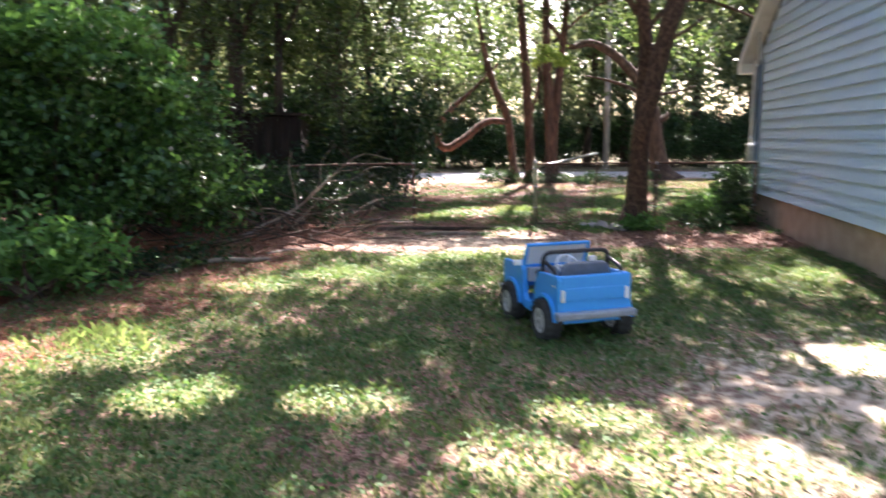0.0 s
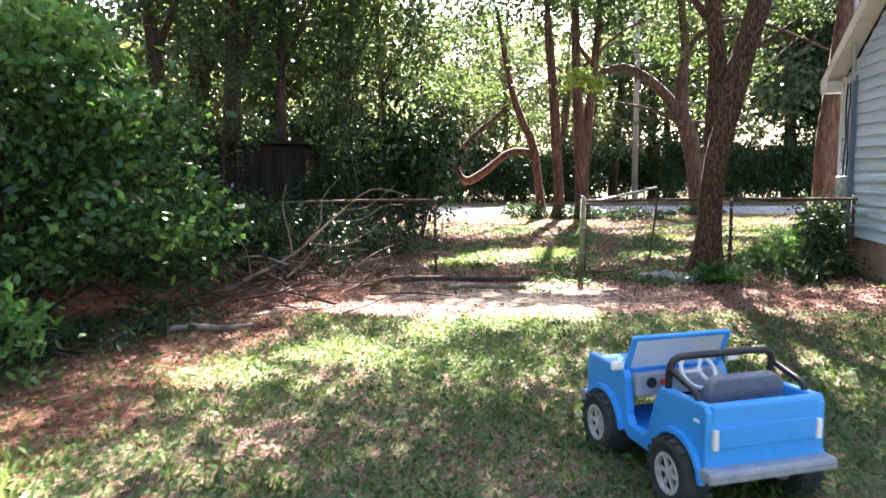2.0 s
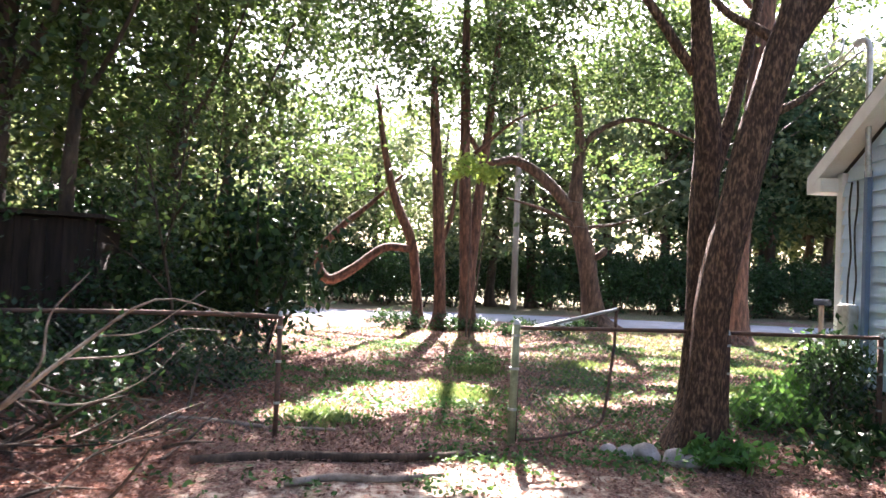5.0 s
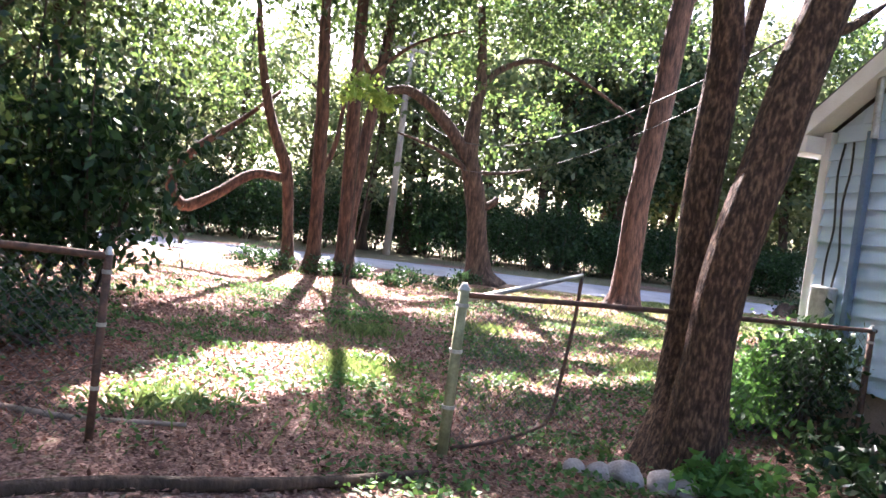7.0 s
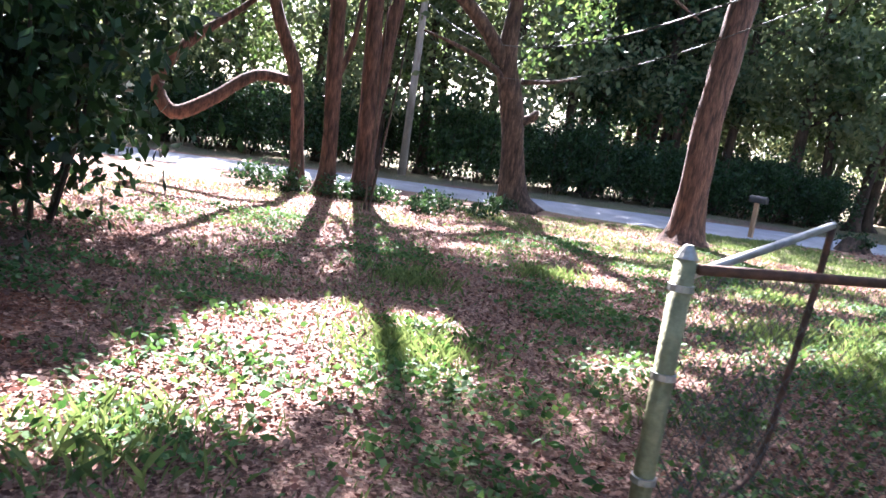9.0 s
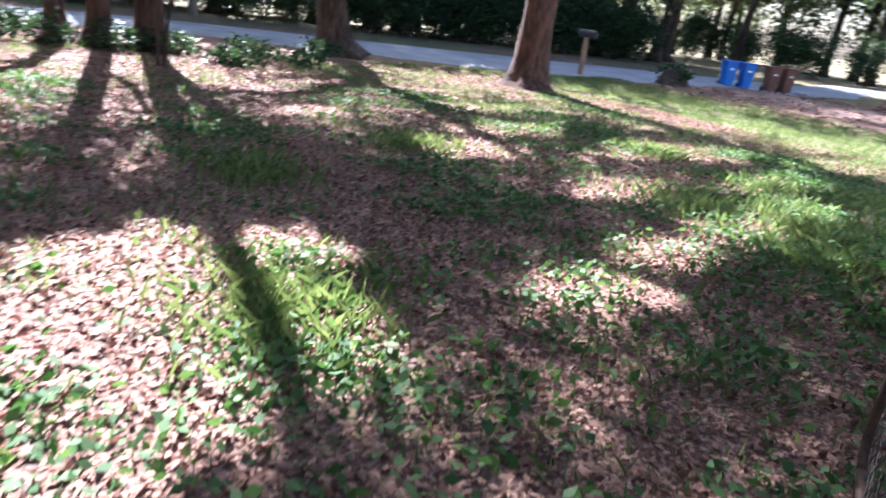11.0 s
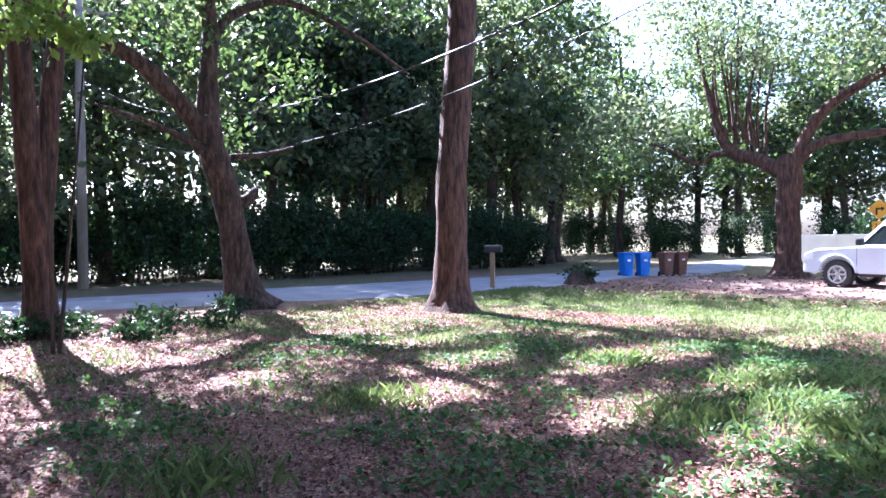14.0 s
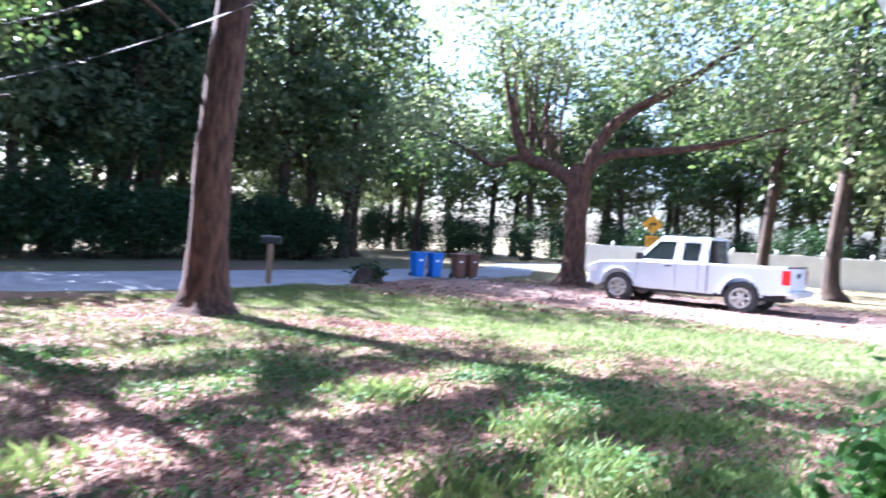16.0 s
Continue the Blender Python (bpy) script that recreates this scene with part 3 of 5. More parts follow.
tree((5.25, 24.1), [(5.28, 24.1, -0.1, 0.3), (5.28, 24.1, 0.9, 0.2), (5.1, 24.1, 3.9, 0.19), (4.9, 24.0, 6, 0.15), (4.8, 24, 7.6, 0.06)],
     # last ellipsoid: unseen, added to throw shade near (3, 17.5)
     [[(5.2, 24.1, 2.3, 0.09), (5.5, 24, 3.3, 0.07), (5.6, 23.9, 4.8, 0.05)]], [(4.8, 24.2, 10.5, 3.2, 3.2, 3.0), (5.6, 24.2, 6.6, 1.8, 1.8, 1.0), (5.4, 25.9, 8.6, 2.8, 1.7, 1.0)], "straight dark trunk in a clump of three", BARK_RED, size=0.17, clumps=340, per=42, at=(4.85, 25.4))
tree((6.1, 24.0), [(6.1, 24.0, -0.1, 0.36), (6.08, 24.0, 0.9, 0.26), (5.98, 24.0, 2.8, 0.21), (5.85, 24.0, 5.2, 0.18), (5.7, 24, 11, 0.08)],
     [[(6.12, 24.0, 0.6, 0.2), (6.16, 24.02, 1.6, 0.2), (6.26, 24.05, 3.1, 0.19), (6.5, 24.1, 5.4, 0.15), (6.9, 24.2, 10, 0.07)],
      [(6.1, 24, 5.0, 0.07), (7.2, 23.6, 6.0, 0.05), (8.2, 23.0, 6.4, 0.03)]],
     # last two ellipsoids: unseen canopy added to shade the ground before the fence
     [(6.6, 24.4, 10.5, 3.4, 3.2, 2.8), (7.6, 23.8, 6.8, 2.0, 1.8, 1.0), (8.5, 22, 11.5, 3, 3, 1.6), (5.0, 19.8, 10.5, 3.4, 2.2, 1.3)], "forked reddish trunk in a clump of three", BARK_RED, size=0.17, clumps=560, per=42, at=(5.65, 25.3))
tree((10.2, 25.2), [(10.25, 25.2, -0.1, 0.62), (10.1, 25.2, 0.6, 0.46), (9.8, 25.2, 2.3, 0.38), (9.45, 25.2, 3.5, 0.34), (9.45, 25.2, 4.9, 0.24), (9.5, 25.2, 5.7, 0.2), (9.2, 25.2, 8, 0.12)],
     [[(9.6, 25.2, 3.1, 0.3), (9.06, 25.2, 3.85, 0.27), (8.6, 25.2, 4.3, 0.25), (8.05, 25.2, 4.72, 0.21), (7.4, 25.2, 4.98, 0.18), (6.6, 25, 4.85, 0.14), (5.9, 24.8, 5.6, 0.1)],
      [(9.55, 25.2, 5.4, 0.15), (10.0, 25.2, 6.0, 0.13), (11.0, 24.8, 6.4, 0.1), (12.4, 24.3, 5.9, 0.07), (13.8, 24, 5.2, 0.04)],
      [(9.75, 25.2, 2.3, 0.16), (9.3, 25.1, 3.1, 0.12), (8.8, 25.1, 3.4, 0.1), (8.0, 25.1, 3.65, 0.07), (7.2, 25, 3.8, 0.04)],
      [(9.95, 25.1, 2.1, 0.16), (10.25, 25.0, 2.3, 0.15), (10.35, 25.0, 2.45, 0.1)],
      [(9.9, 25.2, 3.1, 0.09), (10.6, 25.1, 3.2, 0.06), (11.3, 25, 3.4, 0.03)]],
     # last ellipsoid: added over the lane, out of view, to shade the clump's foreground
     [(9.6, 25.4, 9.0, 3.6, 3.2, 2.6), (12.6, 24.5, 8.0, 2.8, 2.4, 2.0), (9.0, 25.4, 5.6, 1.4, 1.2, 0.7), (11.3, 25.2, 4.9, 1.0, 0.9, 0.8), (10.0, 25.5, 4.0, 0.9, 0.8, 0.5), (6.7, 27.3, 8.2, 2.6, 1.6, 0.9)],
     "stout leaning oak with a knotted trunk and bent limb", BARK_GREY, 18, size=0.18, clumps=640, per=42, at=(10.25, 27.1), k=1.05, slim=0.72)
tree((12.1, 21.3), [(12.1, 21.3, -0.1, 0.62), (12.1, 21.3, 0.5, 0.46), (12.13, 21.3, 2.6, 0.40), (12.5, 21.3, 5.9, 0.38), (12.8, 21.3, 10, 0.3), (13, 21.3, 15, 0.15)],
     [[(12.6, 21.3, 7.5, 0.12), (14, 21.5, 8.6, 0.08), (15.5, 21.8, 9.4, 0.03)], [(12.7, 21.3, 8.5, 0.12), (11.2, 21, 9.4, 0.08), (9.8, 20.8, 10, 0.03)]],
     # last ellipsoid: unseen, added for shade beside the house
     [(12.8, 21.3, 12.5, 3.4, 3.2, 3.0), (14.5, 22, 9.5, 2.2, 2.0, 1.2), (11.5, 18.5, 12.0, 3.0, 2.4, 1.5)], "tall straight pine trunk with a pale ridge", BARK_RED, 18, size=0.17, clumps=460, per=42, at=(12.55, 23.1), k=1.05, slim=0.73)
shoots = []
for i in range(13):
    u = i / 12
    y0, z0 = 20.9 - 1.7 * u, 4.9 - 1.1 * u + 0.3 * math.sin(i * 2.1)
    shoots.append([(25.8, y0, z0, 0.07), (25.8 + 0.3 * math.sin(i * 1.7), y0 + 0.3 - 0.2 * u, z0 + 1.6, 0.05), (25.8 + 0.6 * math.sin(i), y0 + 0.7 - 1.1 * u, z0 + 3.6 + math.sin(i * 3) * 0.5, 0.02)])
tree((25.8, 18.5), [(25.8, 18.5, -0.1, 0.6), (25.8, 18.5, 0.6, 0.46), (25.8, 18.52, 2.2, 0.42), (25.8, 18.5, 3.3, 0.46), (25.8, 18.6, 3.9, 0.3)],
     [[(25.8, 18.6, 3.3, 0.3), (25.8, 19.5, 3.85, 0.26), (25.8, 20.2, 4.1, 0.24), (25.8, 20.7, 4.8, 0.2), (25.8, 21.1, 6.2, 0.12), (25.8, 21.6, 8.4, 0.05)],
      [(25.8, 20.1, 4.1, 0.14), (25.7, 20.9, 4.1, 0.12), (25.6, 21.5, 3.85, 0.1), (25.4, 22.6, 4.5, 0.07), (25.0, 24.5, 5.2, 0.03)],
      [(25.8, 18.4, 3.4, 0.3), (25.8, 17.9, 4.6, 0.22), (25.8, 17.2, 5.4, 0.2), (25.8, 15.4, 6.4, 0.15), (25.6, 13.5, 7.6, 0.06)],
      [(25.8, 18.3, 3.6, 0.2), (25.7, 17.5, 4.2, 0.17), (25.6, 15.4, 4.35, 0.13), (25.4, 13.6, 4.6, 0.09), (25, 11.5, 5.2, 0.04)], *shoots],
     [(25.6, 19.0, 8.6, 3.6, 4.6, 2.0), (24.8, 23.5, 5.2, 1.8, 2.2, 1.4), (25.5, 13.5, 6.6, 2.4, 3.4, 1.8), (25.4, 12.0, 5.0, 1.4, 2.2, 0.8)],
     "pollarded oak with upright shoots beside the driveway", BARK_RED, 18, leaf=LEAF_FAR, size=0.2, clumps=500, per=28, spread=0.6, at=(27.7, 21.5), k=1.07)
for bx, by, r, lean in ((-3.5, 17.2, 0.26, 0.1), (-2.45, 17.3, 0.15, 0.15), (-4.3, 15.5, 0.2, -0.2), (-1.4, 19.5, 0.12, 0.3), (-0.2, 21.5, 0.11, -0.2), (-2.0, 22.5, 0.16, 0.2), (-5.2, 19.5, 0.24, 0.3), (-6.3, 10.6, 0.2, 0.5), (-7.0, 8.2, 0.2, 0.6), (-5.6, 12.6, 0.18, 0.4), (-6.2, 4.8, 0.2, 0.4)):
    tree((bx, by), [(bx, by, -0.1, r * 1.4), (bx, by, 0.8, r), (bx + lean, by, 4, r * 0.85), (bx + lean * 2.5, by, 10, r * 0.4)],
         [[(bx + lean, by, 4, r * 0.5), (bx + lean + 0.8, by - 0.3, 5.5, r * 0.3), (bx + lean + 1.4, by - 0.8, 7, 0.02)]],
         # third ellipsoid: high and unseen, added to shade the pine straw
         [(bx + lean * 2, by, 8.5, 2.6, 2.6, 2.8), (bx + 0.6, by + 0.8, 5.2, 1.7, 1.6, 1.0), (bx + 1.4, by - 1.2, 11.5, 2.6, 2.4, 1.5)], "slender dark tree at the woods' edge", BARK_DARK, 10, LEAF_CANOPY, 0.17, 270, 40, group="woods edge trees", at=(bx - 0.3, by + 0.8))

# ---- woods behind: a few kinds of far tree, copied ----
kinds = []
for k in range(4):
    h = (11, 13, 9, 12)[k]
    root = thing("tree", Matrix.Translation((0, 0, 0)), "tall leafy tree in the woods all round, some added unseen", "tree", "woods across the lane")
    part("trunk", tube([(0, 0, -0.1, 0.3), (0.1, 0, 1, 0.2), (0.3 * (-1) ** k, 0.1, h * 0.5, 0.16), (0, 0, h, 0.04)], 8, 4, 0.15, flare=0.2), BARK_DARK, root, smooth=True)
    for j in range(4):
        a = j * 1.7 + k
        part("limb", tube([(0, 0, h * (0.35 + 0.12 * j), 0.08), (math.cos(a) * 1.2, math.sin(a) * 1.2, h * (0.42 + 0.12 * j), 0.05), (math.cos(a) * 2.4, math.sin(a) * 2.4, h * (0.46 + 0.12 * j), 0.015)], 6, 3), BARK_DARK, root, smooth=True)
    bl = [(math.cos(j * 2.2 + k) * 1.5, math.sin(j * 2.2 + k) * 1.5, h * (0.36 + 0.11 * j), 1.9, 1.9, 1.5) for j in range(6)]
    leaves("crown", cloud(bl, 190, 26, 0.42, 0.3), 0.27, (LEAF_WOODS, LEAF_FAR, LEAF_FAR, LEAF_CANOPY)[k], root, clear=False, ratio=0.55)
    kinds.append(root)
spots = []
r1 = random.Random(5)
for i in range(24):
    spots.append((-16 + i * 2.3 + r1.uniform(-0.8, 0.8), 39.0 - max(0, (-16 + i * 2.3) - 12) * 0.12 + r1.uniform(-0.5, 2)))
for i in range(11):
    spots.append((14 + i * 1.4 + r1.uniform(-1, 1), 42 + r1.uniform(-1, 1)))
for i in range(14):
    spots.append((-20 + i * 4.4 + r1.uniform(-1, 1), 47 + r1.uniform(-1.5, 2)))
for i in range(8):
    spots.append((-9.0 - r1.uniform(0, 5), 3 + i * 3.2))
for i in range(4):
    spots.append((-2.5 - i * 2.2, 25 + r1.uniform(0, 2)))
# Next two rows: unseen trees added behind the start to cut sky light.
for i in range(9):
    spots.append((-9 + i * 3.4 + r1.uniform(-1, 1), -9 - r1.uniform(0, 4)))
for i in range(4):
    spots.append((-8.5 - r1.uniform(0, 3), -8 + i * 3))
for i in range(30):
    spots.append((48 + r1.uniform(0, 16), -8 + i * 1.7))
for i in range(16):
    spots.append((30 + i * 2.2 + r1.uniform(-1, 1), 48 + r1.uniform(-3, 4)))
for x, y in ((31.5, 13.5), (33.0, 11.0), (36.5, 16.0), (34.5, 7.5), (30.0, 6.5)):
    spots.append((x, y))
used = set()
spots = [q for q in spots if not (11 < q[0] < 18 and q[1] > 40.5)]
for i, (x, y) in enumerate(spots):
    # dark-leaved kind only for x 17 to 29: shaded woods painted by leaf colour
    k = i % 2 if y > 36 and 17 < x < 29 else 2 + i % 2
    m = Matrix.Translation((x, y, 0)) @ Matrix.Rotation(r1.uniform(0, 6.3), 4, "Z")
    if k not in used:
        kinds[k].matrix_world = m
        used.add(k)
    else:
        c = copy_thing(kinds[k], m)
        c.scale = [r1.uniform(1.2, 1.5) if x > 14 else r1.uniform(0.85, 1.2)] * 3

# undergrowth: dark shrubs in a band along the lane's far side and among the woods on the left
shrubs = []
for k in range(3):
    root = thing("shrub", Matrix.Translation((0, 0, 0)), "dense dark green undergrowth shrub", "shrub", "undergrowth")
    for j in range(5):
        a = j * 1.26 + k
        part("stem", tube([(math.cos(a) * 0.15, math.sin(a) * 0.15, -0.05, 0.03), (math.cos(a) * 0.5, math.sin(a) * 0.5, 1.2, 0.025), (math.cos(a) * 0.8, math.sin(a) * 0.8, 2.4 + 0.3 * k, 0.008)], 5, 3), BARK_DARK, root)
    leaves("foliage", cloud([(0, 0, 1.1, 1.3, 1.2, 1.1), (0.5, 0.3, 2.2, 1.0, 1.0, 0.9), (-0.6, -0.2, 1.9, 0.9, 0.9, 0.9)], 130, 26, 0.3, 0.2), 0.17, LEAF_DARK, root, clear=False)
    shrubs.append(root)
spots = [(-14 + i * 1.55, 37.6 - max(0, (-14 + i * 1.55) - 12) * 0.14 + r1.uniform(-0.4, 0.8)) for i in range(30)]
spots += [(-10 + i * 2.6, 42.5 - max(0, (-10 + i * 2.6) - 12) * 0.14 + r1.uniform(-0.8, 0.8)) for i in range(18)]
spots += [(-4.6 - r1.uniform(0, 4), 12.0 + i * 1.9) for i in range(7)]
spots += [(46 + r1.uniform(0, 8), -8 + i * 2.2) for i in range(24)] + [(30 + i * 2.4, 46 + r1.uniform(-2, 2)) for i in range(12)]
spots += [(-1.2 - r1.uniform(0, 4), 20.5 + i * 0.9) for i in range(5)] + [(0.4, 19.2), (-3.5, 26.4)]
spots += [(2.5 + i * 1.35, 40.6 + r1.uniform(-0.5, 1.2)) for i in range(14)]
spots = [q for q in spots if abs(q[0] - 10.25) > 1.5 or q[1] > 40]
used = set()
for i, (x, y) in enumerate(spots):
    k = i % 3
    m = Matrix.Translation((x, y, 0)) @ Matrix.Rotation(r1.uniform(0, 6.3), 4, "Z")
    if k not in used:
        shrubs[k].matrix_world = m
        used.add(k)
    else:
        copy_thing(shrubs[k], m).scale = (1, 1, r1.uniform(0.8, 1.25))

# ---- hedge and bushes beside the first yard ----


def bush(name, at, blobs, clumps, per, spread, size, material, label, ratio=0.5, stems=6):
    o = Vector((*at, 0))
    root = thing(name, Matrix.Translation(o), label, "bush")
    r = random.Random(int(abs(at[0] * 100)))
    for i in range(stems):
        a = r.uniform(0, 6.3)
        b = blobs[i % len(blobs)]
        part("stem", tube([(math.cos(a) * 0.2, math.sin(a) * 0.2, -0.05, 0.03), ((b[0] - o.x) * 0.6, (b[1] - o.y) * 0.6, b[2] * 0.6, 0.02), (b[0] - o.x, b[1] - o.y, b[2], 0.008)], 5, 3), BARK_DARK, root)
    leaves("foliage", cloud(blobs, clumps, per, spread, 0.45), size, material, root, ratio=ratio, origin=o, clear=False)
    return root


bush("vine_thicket", (-3.4, 8.6), [(-3.2, 8.6, 1.7, 1.5, 1.2, 1.5), (-4.9, 8.0, 1.8, 1.6, 1.4, 1.5), (-2.3, 9.3, 1.5, 1.0, 0.9, 1.3), (-3.3, 8.9, 2.6, 1.2, 1.0, 0.9), (-6.6, 7.5, 1.6, 1.6, 1.6, 1.5), (-1.9, 10.2, 1.0, 0.6, 0.7, 0.9), (-6.0, 9.8, 2.4, 2.0, 1.6, 1.6)],
     1150, 46, 0.22, 0.105, LEAF_VINE, "high dark green thicket overgrown with vines", 0.6, 12)
# Brighter leaves along the thicket's top paint in the light falling there.
bush("lit_vine_top", (-3.6, 8.2), [(-3.2, 8.4, 3.05, 1.2, 0.9, 0.45), (-4.9, 7.7, 3.15, 1.3, 1.0, 0.45), (-2.4, 8.9, 2.5, 0.6, 0.5, 0.45), (-6.2, 7.2, 2.9, 1.0, 0.9, 0.4)], 260, 30, 0.15, 0.115, LEAF_BUSH, "vine shoots over the thicket, its lit top put into brighter leaves", 0.55, 6)
bush("leafy_bush", (-2.95, 6.6), [(-2.9, 6.6, 0.55, 0.75, 0.6, 0.55), (-3.6, 6.2, 0.8, 0.7, 0.7, 0.8), (-2.3, 6.9, 0.4, 0.5, 0.5, 0.4)], 150, 26, 0.13, 0.13, LEAF_BUSH, "light green leafy bush in front of the thicket", 0.38, 8)
bush("leafy_bush", (-3.8, 5.2), [(-3.9, 5.2, 0.9, 0.6, 0.6, 0.9), (-4.4, 5.6, 1.5, 0.7, 0.6, 0.8)], 110, 26, 0.14, 0.13, LEAF_BUSH, "tall pale green bush beside the lawn", 0.38, 8)

# ---- fence and gate between the yards ----


def mesh_panel(a, b, z0, z1, cell=0.09):
    """Chain-link wires between two posts: crossing slanted strands."""
    bm = bmesh.new()
    a, b = Vector(a), Vector(b)
    d, h = b - a, z1 - z0
    ln = d.length
    u = d / ln
    n = int((ln + h) / cell)
    for i in range(n):
        s = i * cell
        for flip in (0, 1):
            x0, x1 = max(0, s - h), min(s, ln)
            if x1 - x0 < 0.02:
                continue
            p0, p1 = x0, x1
            za, zb = z0 + (s - x0 if s - x0 < h else h), z0 + (s - x1)
            if flip:
                za, zb = z0 + z1 - za, z0 + z1 - zb
            rod(a + u * p0 + Vector((0, 0, za)), a + u * p1 + Vector((0, 0, zb)), 0.0022, 3, bm)
    return bm


def fence_post(x, y, h, r, material, label, lean=(0, 0)):
    root = thing("fence_post", Matrix.Translation((x, y, 0)), label, "post", "fence posts")
    part("pipe", rod((0, 0, -0.2), (lean[0], lean[1], h), r, 12), material, root, smooth=True)
    part("cap", rod((lean[0], lean[1], h), (lean[0], lean[1], h + 0.05), r * 1.12, 12, None, r * 0.4), GALV, root, "dull metal cap")
    for z in (0.35, 0.75, h - 0.12):
        part("band", rod((lean[0] * z / h, lean[1] * z / h, z), (lean[0] * z / h, lean[1] * z / h, z + 0.025), r * 1.2, 12), GALV, root)
    return root


POST = (3.34, 12.5)
fence_post(*POST, 1.2, 0.04, POST_GREEN, "mossy green gate post with metal bands", (0.03, 0.04))
fence_post(1.05, 12.75, 1.2, 0.025, RUST, "dull brown gate post in the shade")
fence_post(5.62, 12.42, 1.16, 0.026, RUST, "rusty line post behind the tree")
fence_post(7.55, 12.55, 1.16, 0.03, RUST, "rusty end post beside the house")
run = thing("chain_link_fence", Matrix.Translation((3.4, 12.5, 0)), "rusty chain-link fence with a top rail", "fence")
part("top_rail", tube([(0.0, 0, 1.17, 0.021), (1.5, 0.0, 1.18, 0.021), (3.0, 0.0, 1.17, 0.021), (4.2, 0.05, 1.16, 0.021)], 8, 3), RUST, run, smooth=True)
part("wire_mesh", mesh_panel((0.05, 0, 0), (4.15, 0.03, 0), 0.05, 1.16), WIRE, run)
west = thing("chain_link_fence", Matrix.Translation((1.05, 12.75, 0)), "old fence run vanishing into brush", "fence")
part("top_rail", tube([(0, 0, 1.19, 0.024), (-0.8, 0.05, 1.2, 0.024), (-2.6, 0.1, 1.17, 0.022), (-4.5, 0.2, 1.1, 0.022)], 8, 3), RUST, west, smooth=True)
part("wire_mesh", mesh_panel((-0.05, 0, 0), (-3.2, 0.1, 0), 0.05, 1.16), WIRE, west)

gate = thing("gate", Matrix.Translation((*POST, 0)), "open chain-link gate with a bent tube frame", "gate")
T = [(0.06, 0.06, 1.13), (1.30, 0.52, 1.36), (1.26, 0.54, 0.10), (0.08, 0.05, 0.0)]
part("top_bar", tube([(*T[0], 0.019), (0.66, 0.28, 1.24, 0.019), (*T[1], 0.019)], 8, 3), GALV, gate, "pale galvanised top bar", smooth=True)
part("end_bar", tube([(*T[1], 0.017), (1.30, 0.54, 1.0, 0.017), (1.25, 0.55, 0.5, 0.017), (1.20, 0.54, 0.2, 0.017), (1.12, 0.50, 0.1, 0.017)], 8, 4), RUST, gate, smooth=True)
part("bottom_bar", tube([(1.12, 0.50, 0.1, 0.017), (0.9, 0.4, 0.06, 0.017), (0.5, 0.24, 0.03, 0.017), (0.1, 0.07, 0.04, 0.017)], 8, 3), RUST, gate, smooth=True)
part("hinge_bar", rod((0.06, 0.06, 0.03), (0.06, 0.06, 1.13), 0.017, 8), RUST, gate, smooth=True)
part("wire_mesh", mesh_panel((0.08, 0.07, 0), (1.20, 0.52, 0), 0.07, 1.13, 0.1), WIRE, gate)

